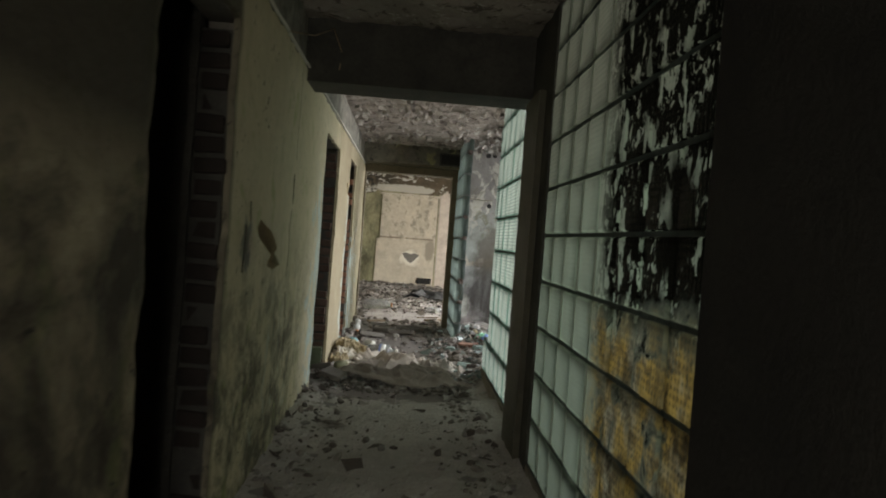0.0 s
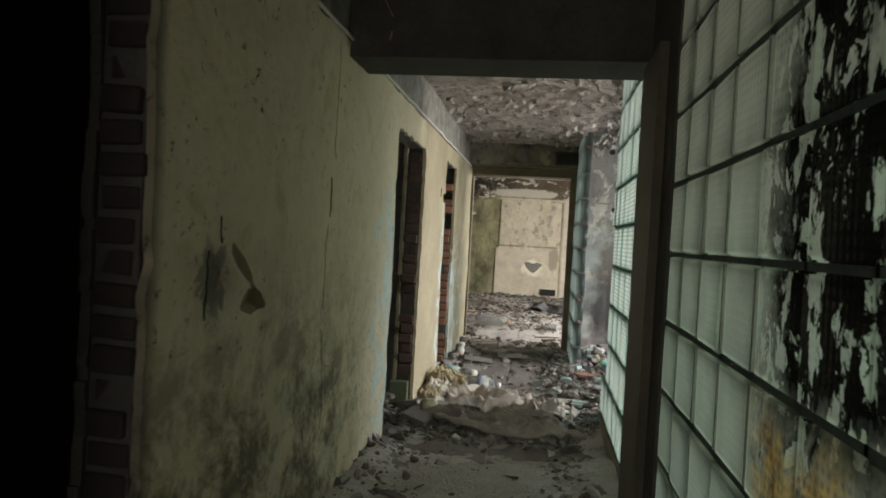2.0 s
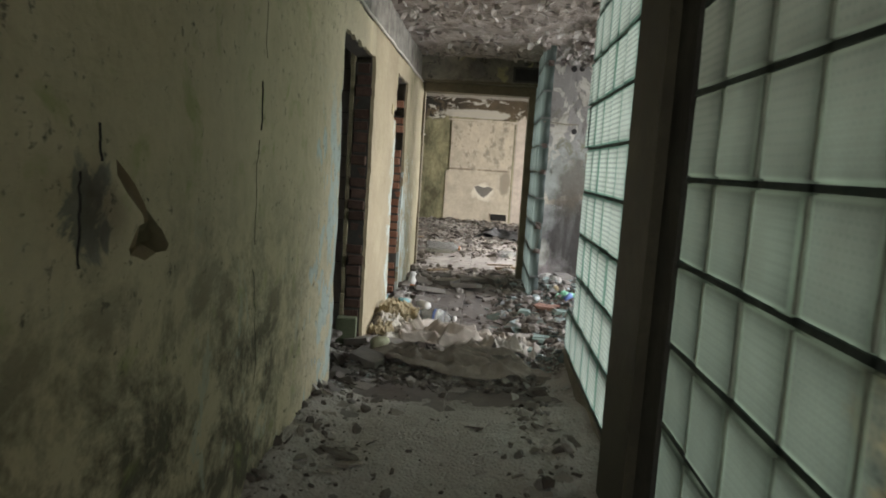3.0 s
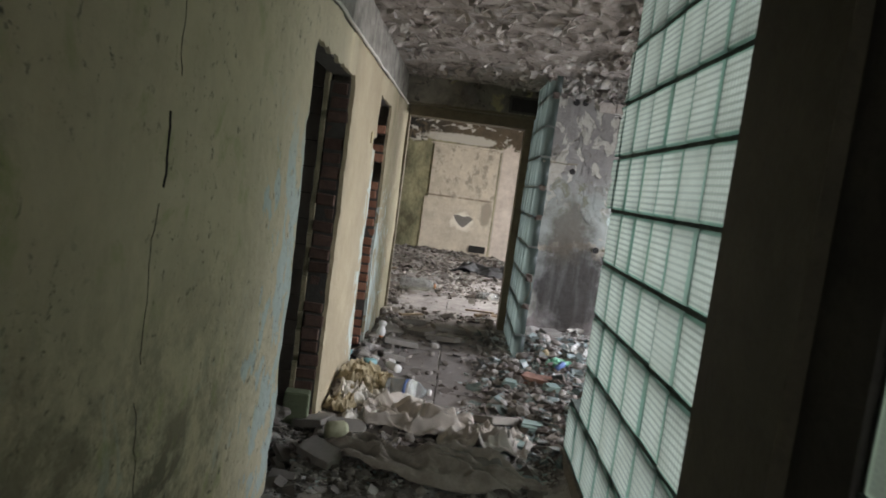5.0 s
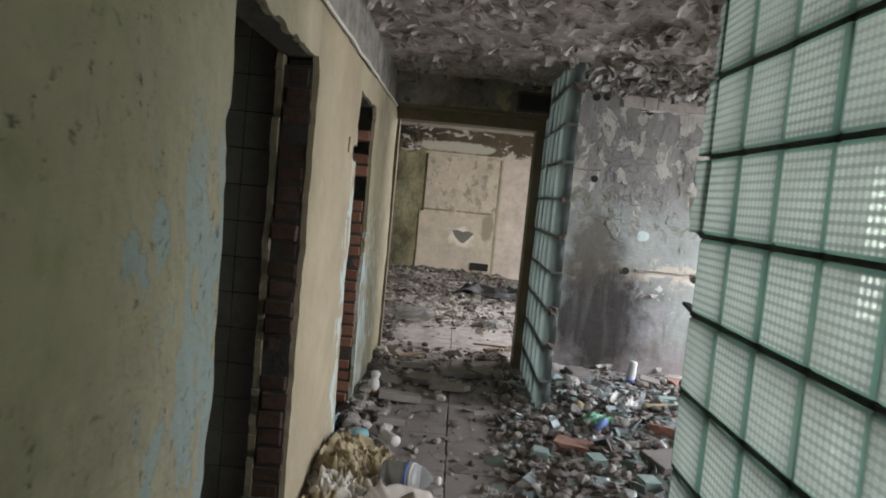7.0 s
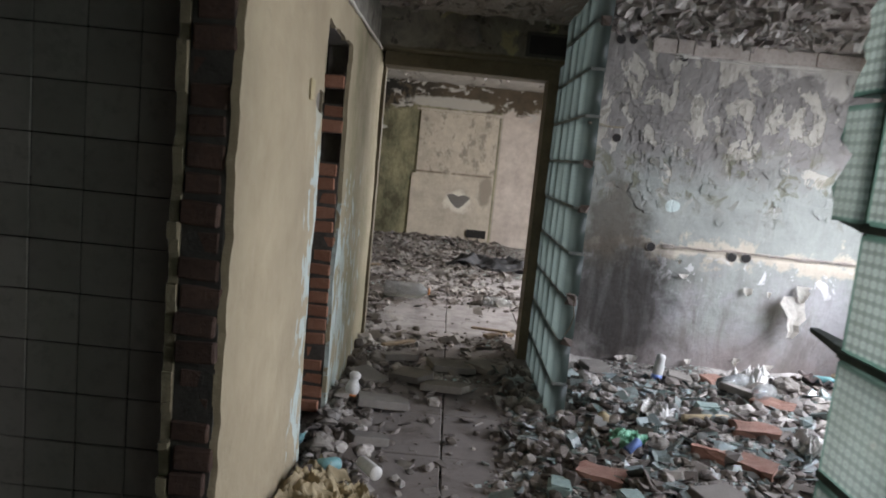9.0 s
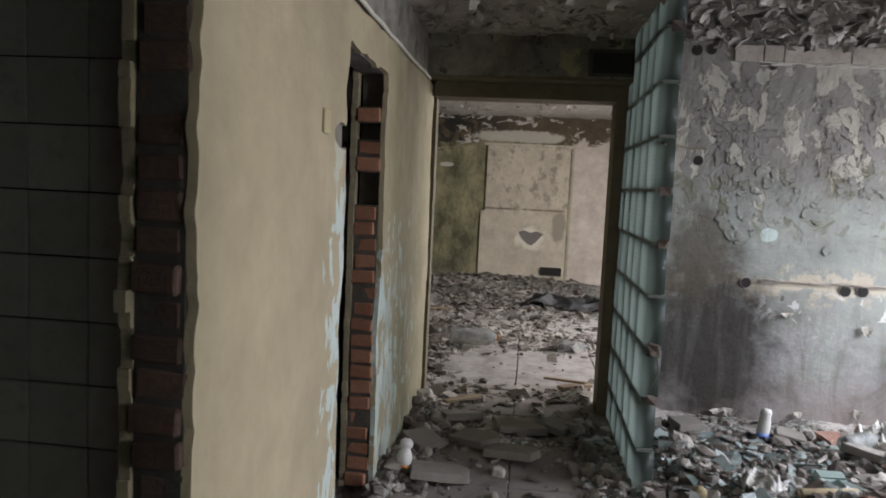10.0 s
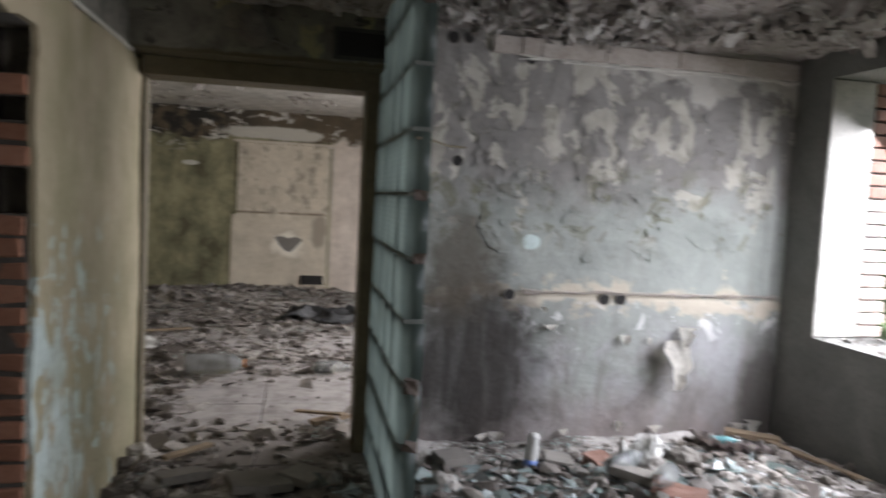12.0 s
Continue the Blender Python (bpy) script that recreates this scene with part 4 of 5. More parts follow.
cable("wire", [(1.36, 8.31, 0.75), (1.37, 8.28, 0.66), (1.35, 8.29, 0.58), (1.33, 8.30, 0.54)], 0.003, BROWN, "thin wire hanging from the mortar", "wire")
cable("wire", [(0.45, 9.41, 2.36), (0.55, 9.36, 2.34), (0.66, 9.37, 2.32), (0.80, 9.41, 2.29)], 0.004, MORTAR, "cut wire ends on the lintel", "wire")

vent = bmesh.new()
for x0, x1, z0, z1 in ((1.02, 1.045, 2.25, 2.42), (1.305, 1.33, 2.25, 2.42), (1.045, 1.305, 2.25, 2.27), (1.045, 1.305, 2.40, 2.42)):
    slab(vent, x0, x1, 9.405, 9.42, z0, z1)
vent = thing("vent_opening", vent, DARK_PLASTER, "black square vent opening in the lintel", "vent")
dark = bmesh.new()
slab(dark, 1.045, 1.305, 9.414, 9.419, 2.27, 2.40)
part("black_fill", dark, HOLE_SHADE, vent)
lump = bmesh.new()
bmesh.ops.create_icosphere(lump, subdivisions=3, radius=0.09)
for v in lump.verts:
    v.co *= 1 + 0.5 * n3(*v.co, 14)
    v.co.y *= 0.5
lump = thing("broken_bracket", lump, MORTAR, "broken fixture bracket on the lintel", "bracket")
lump.matrix_basis = pose(0.62, 9.41, 2.37)

socket = bmesh.new()
slab(socket, -0.004, 0.005, -0.036, 0.036, -0.042, 0.042)
bmesh.ops.bevel(socket, geom=socket.edges[:], offset=0.004, segments=1, affect="EDGES")
socket = thing("switch_plate", socket, simple("mustard_plate", (0.36, 0.30, 0.17), (0.43, 0.37, 0.23), 20), "yellowed switch plate on the plaster wall", "switch")
socket.matrix_basis = pose(0.006, 7.10, 1.71)


def strip_of_paint(x, y, z, wide, high, curl, turn, material, label, seed):
    """A curled, torn piece of paint: hanging from its top edge."""
    rnd = random.Random(seed)
    bm = bmesh.new()
    n, rows = 6, []
    for j in range(n + 1):
        f = j / n
        half = wide * 0.5 * (1 - 0.75 * f ** 1.5) * rnd.uniform(0.8, 1.15)
        mid = rnd.uniform(-0.1, 0.1) * wide
        rows.append([bm.verts.new((mid + half * s, -curl * math.sin(f * 2.2) * high - 0.15 * abs(s) * wide, -high * f)) for s in (-1, -0.4, 0.3, 1)])
    for a, b in zip(rows, rows[1:]):
        for k in range(3):
            bm.faces.new((a[k], a[k + 1], b[k + 1], b[k]))
    bmesh.ops.solidify(bm, geom=bm.faces[:], thickness=0.004)
    ob = thing("paint_strip", bm, material, label, "paint", "hanging strips of paint")
    ob.matrix_basis = pose(x, y, z, 0, 0, turn)
    return ob


strip_of_paint(3.19, 9.50, 0.72, 0.20, 0.30, 0.28, 10, PALE, "curled strip of white paint hanging off the wall", 1)
strip_of_paint(3.28, 9.50, 0.80, 0.10, 0.12, 0.4, -20, PALE, "curled strip of white paint hanging off the wall", 2)
for k in range(12):
    rnd = random.Random(50 + k)
    strip_of_paint(rnd.uniform(1.9, 3.85), 9.505, rnd.choice((rnd.uniform(0.68, 0.93), rnd.uniform(0.14, 0.22))), rnd.uniform(0.03, 0.10), rnd.uniform(0.02, 0.07), 0.22, rnd.uniform(-25, 25), PALE, "small curled strip of paint on the wall", 60 + k)
strip_of_paint(0.012, 2.86, 1.20, 0.22, 0.16, 0.5, 90, CARD, "torn flap of plaster standing off the wall", 31).matrix_basis = pose(0.02, 2.77, 1.20, 0, 40, 90)


def crack(y, z0, z1, radius, seed, label):
    rnd = random.Random(seed)
    pts, z = [], z0
    while z > z1:
        pts.append((plaster_at(y, z)[0] + 0.001, y, z))
        y += rnd.gauss(0, 0.005)
        z -= rnd.uniform(0.008, 0.03)
    cable("crack", pts, radius, HOLE_SHADE, label, "crack")


crack(3.785, 1.55, 1.37, 0.0032, 3, "wide dark crack in the yellow plaster")
crack(3.80, 2.15, 1.62, 0.0009, 4, "fine vertical crack in the yellow plaster")
crack(3.77, 1.34, 0.95, 0.0010, 5, "fine vertical crack in the yellow plaster")
crack(3.74, 0.88, 0.42, 0.0008, 8, "fine vertical crack in the yellow plaster")
crack(2.64, 1.24, 1.04, 0.0030, 6, "torn dark slit in the yellow plaster")
crack(2.72, 1.34, 1.26, 0.0032, 7, "torn dark slit in the yellow plaster")


# ---- rubble ----
ICO = [(0, 0, -1), (0.724, -0.526, -0.447), (-0.276, -0.851, -0.447), (-0.894, 0, -0.447), (-0.276, 0.851, -0.447), (0.724, 0.526, -0.447),
       (0.276, -0.851, 0.447), (-0.724, -0.526, 0.447), (-0.724, 0.526, 0.447), (0.276, 0.851, 0.447), (0.894, 0, 0.447), (0, 0, 1)]
ICO_FACES = [(0, 2, 1), (1, 5, 0), (0, 3, 2), (0, 4, 3), (0, 5, 4), (1, 10, 5), (2, 6, 1), (3, 7, 2), (4, 8, 3), (5, 9, 4),
             (1, 6, 10), (2, 7, 6), (3, 8, 7), (4, 9, 8), (5, 10, 9), (6, 11, 10), (7, 11, 6), (8, 11, 7), (9, 11, 8), (10, 11, 9)]
BOX = [(-1, -1, -1), (1, -1, -1), (1, 1, -1), (-1, 1, -1), (-1, -1, 1), (1, -1, 1), (1, 1, 1), (-1, 1, 1)]
BOX_FACES = [(3, 2, 1, 0), (4, 5, 6, 7), (0, 1, 5, 4), (1, 2, 6, 5), (2, 3, 7, 6), (3, 0, 4, 7)]


def density(x, y):
    """How thick the rubble lies, 0 to 1."""
    if x > 1.5:
        if y > 9.0:
            return 0.3 + 0.3 * max(0, x - 2.6) if y < 9.45 else 0.0
        return 1.0 if y > 5.8 else 0.25
    if y > 9.6:
        row = max(0.0, math.sin(y * 3.1 + 2.2)) ** 2
        bare = 0.02 if y < 11.2 else 0.3
        return bare + 0.6 * row + (0.5 if x < 0.1 else 0.0) if y < 13 else 0.7
    side = min(1.0, max(0.0, max((0.42 - x) / 0.3, (x - 0.92) / 0.25)))
    if y > 6.3:
        return 0.10 + 0.95 * side
    if y > 5.25:
        return 0.85
    return 0.05 + 0.30 * side * (1 if y > 3 else 0.5)


def scatter(name, material, count, box, sizes, flat, label, seed, shape="chunk", power=1.0, level=None):
    rnd = random.Random(seed)
    corner, faces_of = (ICO, ICO_FACES) if shape == "chunk" else (BOX, BOX_FACES)
    verts, faces, made, tries = [], [], 0, 0
    while made < count and tries < count * 30:
        tries += 1
        x, y = rnd.uniform(box[0], box[1]), rnd.uniform(box[2], box[3])
        if level is None and rnd.random() > density(x, y) ** power or (x < -0.02 and not (5.25 < y < 6.1 or y > 9.9)) or (1.28 < x < 1.47 and (y < 5.75 or 8.3 < y < 9.85)) or (y > 9.4 and y < 9.9 and (x > 1.2 or x < 0.06)):
            continue
        s = sizes[0] * (sizes[1] / sizes[0]) ** (rnd.random() ** 2)
        sx, sy, sz = s * rnd.uniform(0.6, 1.3), s * rnd.uniform(0.6, 1.3), s * flat * rnd.uniform(0.6, 1.3)
        z = (rest(x, y) if level is None else level) + sz * rnd.uniform(0.1, 0.7)
        tilt = 25 if shape == "chunk" else 22
        m = Euler((radians(rnd.gauss(0, tilt)), radians(rnd.gauss(0, tilt)), rnd.uniform(0, 6.28))).to_matrix()
        base = len(verts)
        for c in corner:
            p = m @ Vector((c[0] * sx * rnd.uniform(0.65, 1.25), c[1] * sy * rnd.uniform(0.65, 1.25), c[2] * sz * rnd.uniform(0.75, 1.15)))
            verts.append((x + p.x, y + p.y, z + p.z))
        faces.extend(tuple(base + k for k in f) for f in faces_of)
        made += 1
    tagged(new(name, raw_mesh(name, verts, faces, material)), label, "rubble", "", "stuff")


scatter("plaster_rubble", RUBBLE, 3200, (-0.3, 1.5, 2.0, 9.7), (0.006, 0.04), 0.55, "broken plaster and concrete rubble on the floor", 1)
scatter("plaster_rubble", RUBBLE, 4200, (1.45, 3.9, 5.6, 9.45), (0.008, 0.05), 0.55, "broken plaster and concrete rubble in the side room", 2)
scatter("plaster_rubble", RUBBLE, 4600, (-1.9, 3.2, 9.7, 15.8), (0.008, 0.05), 0.5, "broken plaster and rubble on the far floor", 3)
scatter("plaster_chips", RUBBLE, 2200, (-0.2, 1.5, 1.0, 9.7), (0.01, 0.05), 0.12, "flat chips of fallen plaster", 4, "flat")
scatter("plaster_chips", RUBBLE, 2000, (1.45, 3.9, 5.6, 9.45), (0.012, 0.06), 0.12, "flat chips of fallen plaster", 5, "flat")
scatter("plaster_chips", RUBBLE, 3200, (-1.9, 3.2, 9.7, 15.8), (0.015, 0.07), 0.12, "flat chips of fallen plaster on the far floor", 6, "flat")
scatter("plaster_lumps", RUBBLE, 420, (0.0, 1.4, 6.7, 9.4), (0.02, 0.065), 0.7, "larger lumps of plaster along the walls", 21, "chunk", 2.0)
scatter("plaster_lumps", RUBBLE, 420, (1.5, 3.8, 5.8, 9.2), (0.02, 0.07), 0.6, "larger lumps of plaster in the side room", 22)
scatter("glass_shards", SHARDS, 2600, (0.85, 3.6, 5.7, 9.2), (0.014, 0.062), 0.10, "broken pieces of green block glass", 7, "flat", 1.5)
scatter("glass_shards", SHARDS, 500, (0.9, 3.2, 5.8, 8.8), (0.015, 0.06), 0.5, "broken lumps of green block glass", 8)


scatter("sill_rubble", RUBBLE, 220, (3.96, 4.44, 7.6, 9.18), (0.008, 0.035), 0.4, "crumbs of plaster on the window sill", 9, "chunk", 1.0, 0.80)


# curled flakes hanging from the ceilings
def flakes(name, count, box, z, sizes, seed, label):
    rnd = random.Random(seed)
    verts, faces = [], []
    for _ in range(count):
        x, y = rnd.uniform(box[0], box[1]), rnd.uniform(box[2], box[3])
        if n3(x, y, 3.3, 1.7) < -0.15:
            continue
        s = rnd.uniform(*sizes)
        m = Euler((0, 0, rnd.uniform(0, 6.28))).to_matrix()
        drop, base = rnd.uniform(0.25, 1.0) * s, len(verts)
        for j in range(4):
            f = j / 3
            for k, side in enumerate((-0.5, 0.0, 0.5)):
                p = m @ Vector((s * f * rnd.uniform(0.8, 1.2), s * side * (1 - 0.35 * f) * rnd.uniform(0.75, 1.3), -drop * f * f - 0.1 * s * abs(side) * f))
                verts.append((x + p.x, y + p.y, z + p.z))
        for j in range(3):
            for k in range(2):
                a = base + j * 3 + k
                faces.append((a, a + 1, a + 4, a + 3))
    me = raw_mesh(name, verts, faces, FLAKES)
    ob = tagged(new(name, me), label, "paint flakes", "", "stuff")
    ob.modifiers.new("thickness", "SOLIDIFY").thickness = 0.003


flakes("paint_flakes", 2600, (1.5, 3.9, 5.0, 9.45), 2.50, (0.025, 0.085), 11, "thick curled flakes of paint under the ceiling")
flakes("paint_flakes", 500, (0.05, 1.4, 4.35, 9.35), 2.492, (0.02, 0.07), 12, "small curled flakes of paint under the ceiling")
flakes("paint_flakes", 250, (-1.5, 3.0, 12.0, 15.8), 2.635, (0.03, 0.09), 13, "pale curled flakes under the far ceiling")


def wall_scales(count, seed):
    """Scales of paint that lift off the upper part of the room's end wall."""
    rnd = random.Random(seed)
    verts, faces = [], []
    for _ in range(count):
        x, z = rnd.uniform(1.5, 3.88), 1.2 + 1.15 * rnd.random() ** 0.7
        if n3(x, 0, z, 3.2) < (0.15 if z < 1.6 else -0.02):
            continue
        w, h, lift, base = rnd.uniform(0.010, 0.045), rnd.uniform(0.02, 0.075), 0.002 + 0.010 * rnd.random() ** 1.8, len(verts)
        y = room_wall_at(x, z)[1] - 0.002
        for f, k in ((0.0, 0.5), (0.45, 1.0), (0.85, 0.7)):
            for s in (-1, 0, 1):
                verts.append((x + s * w * k * rnd.uniform(0.7, 1.2), y - lift * f * f * (1.2 if s else 0.8) - 0.001, z - h * f + (0.15 * h * abs(s))))
        for r in range(2):
            for c in range(2):
                a = base + 3 * r + c
                faces.append((a, a + 1, a + 4, a + 3))
    ob = tagged(new("paint_scales", raw_mesh("paint_scales", verts, faces, ROOM_WALL)), "scales of grey paint lifting off the wall", "paint flakes", "", "stuff")
    ob.modifiers.new("thickness", "SOLIDIFY").thickness = 0.0015


wall_scales(1700, 77)

# ---- loose things ----
def loose_brick(x, y, turn, tilt=0, length=0.25, lift=0.03):
    bm = bmesh.new()
    slab(bm, -length / 2, length / 2, -0.06, 0.06, -0.0325, 0.0325)
    bmesh.ops.subdivide_edges(bm, edges=bm.edges[:], cuts=2, use_grid_fill=True)
    rnd = random.Random(int(x * 100))
    for v in bm.verts:
        v.co += Vector((rnd.gauss(0, 0.007), rnd.gauss(0, 0.006), rnd.gauss(0, 0.004)))
    ob = thing("brick", bm, BRICK, "loose red brick lying in the rubble", "brick", "loose bricks in the rubble")
    ob.matrix_basis = pose(x, y, rest(x, y) + lift - 0.012, tilt, 0, turn)


for b in ((1.42, 7.42, -28, 6, 0.22), (2.66, 8.42, -35, 14), (2.30, 7.85, -8, 9, 0.22), (1.98, 7.62, -25, -12, 0.16), (2.18, 7.52, -38, 12, 0.17), (2.52, 9.02, 30, 16, 0.14), (2.9, 7.9, 40, 10, 0.2)):
    loose_brick(*b)


def concrete_tile(x, y, wide, long, turn, tilt, roll=0, lift=0.03, seed=0):
    rnd = random.Random(seed)
    bm = bmesh.new()
    ring = [(-1, -1), (0.2, -1.05), (1, -0.9), (1.05, 0.3), (0.85, 1), (-0.2, 0.95), (-1, 1)]
    low = [bm.verts.new((wide / 2 * a * rnd.uniform(0.85, 1.1), long / 2 * b * rnd.uniform(0.85, 1.1), -0.022)) for a, b in ring]
    bm.faces.new(list(reversed(low)))
    up = [bm.verts.new((v.co.x * 0.98, v.co.y * 0.98, 0.022)) for v in low]
    bm.faces.new(up)
    for k in range(len(ring)):
        q = (k + 1) % len(ring)
        bm.faces.new((low[k], low[q], up[q], up[k]))
    bmesh.ops.bevel(bm, geom=bm.edges[:], offset=0.004, segments=1, affect="EDGES")
    ob = thing("concrete_tile", bm, SLAB, "broken grey concrete tile lying on the floor", "tile", "broken tiles on the corridor floor")
    ob.matrix_basis = pose(x, y, rest(x, y) + lift, tilt, roll, turn)


for k, s in enumerate(((0.31, 8.30, 0.30, 0.24, 12, -8, 6), (0.68, 8.68, 0.30, 0.22, -20, -7, -5), (0.32, 9.25, 0.26, 0.2, 30, -10, 4), (0.72, 9.12, 0.32, 0.26, 8, -4, 3),
                       (0.45, 8.85, 0.28, 0.2, -35, 5, -6), (0.16, 8.75, 0.22, 0.2, 50, 12, 5), (0.30, 7.72, 0.2, 0.15, 20, -10, 8), (0.95, 9.2, 0.24, 0.2, 60, 8, 4),
                       (0.02, 6.1, 0.24, 0.18, 70, -12, 5), (0.2, 6.05, 0.22, 0.16, 15, 8, 5), (1.08, 6.55, 0.24, 0.18, 40, -14, 8), (1.72, 9.12, 0.2, 0.14, 25, 6, 2), (2.30, 9.05, 0.18, 0.14, -12, 4, 10),
                       (1.9, 7.2, 0.28, 0.2, 30, 10, 4), (2.6, 8.7, 0.3, 0.22, -40, -12, 5), (0.95, 5.65, 0.2, 0.16, 12, 10, -8), (0.15, 5.6, 0.22, 0.15, -30, 10, 8))):
    concrete_tile(*s[:5], s[5], s[6], 0.035, k)


def rock(name, x, y, r, squash, material, label, category, seed, lift=0.6, group=""):
    bm = bmesh.new()
    bmesh.ops.create_icosphere(bm, subdivisions=3, radius=r)
    for v in bm.verts:
        k = 0.75 + 0.5 * n3(v.co.x + seed, v.co.y, v.co.z, 1.1 / r) + 0.22 * abs(n3(v.co.x, v.co.y + seed, v.co.z, 2.6 / r))
        v.co = Vector((v.co.x * k, v.co.y * k, max(-0.6 * r, v.co.z * k * squash)))
    ob = thing(name, bm, material, label, category, group, smooth=False)
    ob.matrix_basis = pose(x, y, rest(x, y) + r * squash * lift * 0.6, 0, 0, seed * 40)
    return ob


for k, (x, y, r) in enumerate(((0.05, 9.55, 0.09), (0.20, 9.12, 0.09), (0.35, 9.02, 0.06), (0.09, 7.52, 0.08), (0.28, 7.62, 0.06), (1.24, 6.7, 0.08), (1.62, 8.8, 0.09), (2.95, 8.9, 0.11),
                                (2.75, 8.85, 0.09), (1.75, 7.7, 0.07), (2.45, 8.3, 0.08), (3.1, 8.3, 0.1), (0.1, 5.95, 0.07), (-0.2, 6.0, 0.09), (0.62, 8.42, 0.05), (1.1, 8.55, 0.06))):
    rock("concrete_lump", x, y, r, 0.75, (RUBBLE, SLAB)[k % 2], "rounded lump of broken concrete and plaster", "rubble lump", k + 1, 0.5, "lumps in the rubble")


def fabric(name, x, y, wide, long, turn, fold, material, label, seed):
    """A rumpled cloth that lies in folds on the rubble."""
    n = 84
    ca, sa = math.cos(radians(turn)), math.sin(radians(turn))

    def place(u, v):
        w = 1 + 0.16 * n3(u, v, seed, 2.5)
        px, py = (u * wide * w + 0.05 * n3(u, v, seed + 2, 3)), (v * long * w + 0.05 * n3(u, v, seed + 4, 3))
        wx, wy = x + ca * px - sa * py, y + sa * px + ca * py
        bend = 0.35 * n3(u, v, seed + 7, 2.0)
        ridge = max(0.0, 1 - 2.6 * abs(n3(u + bend, v, seed + 8, 3.4))) ** 1.5 + 0.55 * max(0.0, 1 - 2.8 * abs(n3(u, v + bend, seed + 12, 6.5))) ** 1.5
        edge = min(1.0, 5 * (0.5 - abs(u))) * min(1.0, 5 * (0.5 - abs(v)))
        return (wx, wy, rest(wx, wy) + 0.012 + fold * ridge * max(0.15, edge) + 0.02 * abs(n3(u, v, seed + 5, 13)) + 0.008 * abs(n3(u, v, seed + 3, 27)))

    def keep(u, v):
        return (u * 2) ** 2 + (v * 2) ** 2 < 0.92 + 0.5 * n3(u, v, seed + 1, 3)

    ob = sheet(name, material, -0.5, 0.5, -0.5, 0.5, 1 / n, place, keep, label, "cloth", (0, 0, -0.006), kind="")
    ob.data.polygons.foreach_set("use_smooth", [True] * len(ob.data.polygons))
    return ob


fabric("sack", 0.60, 6.38, 0.80, 0.50, -22, 0.10, CLOTH, "dusty brown sack crumpled on the floor", 1.0)
fabric("sack", 1.02, 6.06, 0.55, 0.48, 30, 0.09, CLOTH, "dusty brown sack crumpled in the rubble", 5.0)
fabric("carpet", 0.66, 5.64, 1.25, 0.32, -6, 0.075, simple("dirty_carpet", (0.42, 0.365, 0.32), (0.22, 0.185, 0.16), 9, 0.95, 0.008, 120), "rolled up dirty carpet across the corridor", 9.0)
fabric("tarpaulin", 1.25, 13.9, 1.3, 0.7, 5, 0.12, BLACK, "black crumpled tarpaulin on the rubble", 13.0)
fabric("plastic_bag", 1.84, 8.1, 0.2, 0.16, 10, 0.06, WHITE, "white crumpled plastic bag in the rubble", 17.0)
fabric("plastic_bag", 2.78, 9.0, 0.34, 0.24, 20, 0.09, WHITE, "grey white plastic bag among the rubble", 21.0)
fabric("plastic_bag", 2.55, 7.75, 0.22, 0.2, 50, 0.07, WHITE, "white crumpled plastic bag in the rubble", 25.0)
fabric("plastic_bag", -0.5, 12.3, 0.4, 0.3, 50, 0.09, WHITE, "white plastic bag on the far floor", 29.0)
fabric("plastic_sheet", 1.62, 7.75, 0.24, 0.18, 15, 0.04, simple("green_plastic", (0.12, 0.36, 0.22), (0.2, 0.45, 0.3), 9, 0.4), "green piece of plastic sheet in rubble", 33.0)
for k, (x, y, w, l, t, f) in enumerate(((0.14, 7.05, 0.3, 0.26, 20, 0.05), (0.13, 6.8, 0.26, 0.3, 70, 0.06), (0.28, 6.9, 0.28, 0.2, -30, 0.05), (0.16, 6.6, 0.28, 0.24, 10, 0.055), (0.32, 6.62, 0.16, 0.3, 40, 0.04), (0.17, 7.25, 0.2, 0.2, 80, 0.04), (0.11, 6.45, 0.2, 0.22, 0, 0.05), (0.26, 6.3, 0.14, 0.26, -50, 0.035), (0.3, 7.12, 0.2, 0.16, 35, 0.04), (0.2, 6.72, 0.22, 0.14, -15, 0.07))):
    fabric("cardboard_scrap", x, y, w, l, t, f, (CARD, PALE)[k in (3, 4, 7)], "torn crumpled scrap of damp cardboard" if k not in (3, 4, 7) else "torn pale scrap of wallpaper", 40.0 + 3 * k)


def bottle(x, y, profile, body, cap, label, lie=None, turn=0, lift=0.0, bands=(), name="plastic_bottle"):
    """A turned vessel with its cap, and bands of label round it; lie: the degrees it is tipped over."""
    top = profile[-1]
    ob = tagged(new(name), label, name.split("_")[-1])
    part("body", lathe(profile), body, ob, "", True)
    if cap:
        part("cap", lathe([(top[0] * 1.1, top[1]), (top[0] * 1.15, top[1] + 0.004), (top[0] * 1.1, top[1] + 0.018), (top[0] * 0.9, top[1] + 0.02)]), cap, ob, "screw cap", True)
    for r, h0, h1, mat in bands:
        part("label_band", lathe([(r, h0), (r, h1)], 24), mat, ob, "printed paper label", True)
    ob.matrix_basis = pose(x, y, rest(x, y) + lift, 0, lie or 0, turn)
    return ob


BODY = [(0.045, 0.0), (0.052, 0.006), (0.052, 0.06), (0.050, 0.10), (0.053, 0.17), (0.045, 0.22), (0.022, 0.265), (0.014, 0.28), (0.014, 0.30)]
bottle(0.36, 6.80, [(a * 1.35, b * 0.95) for a, b in BODY], CLEAR, WHITE, "clear plastic bottle with a blue label, lying", 84, -18, 0.07, ((0.0722, 0.13, 0.15, BLUE), (0.0722, 0.151, 0.17, WHITE)))
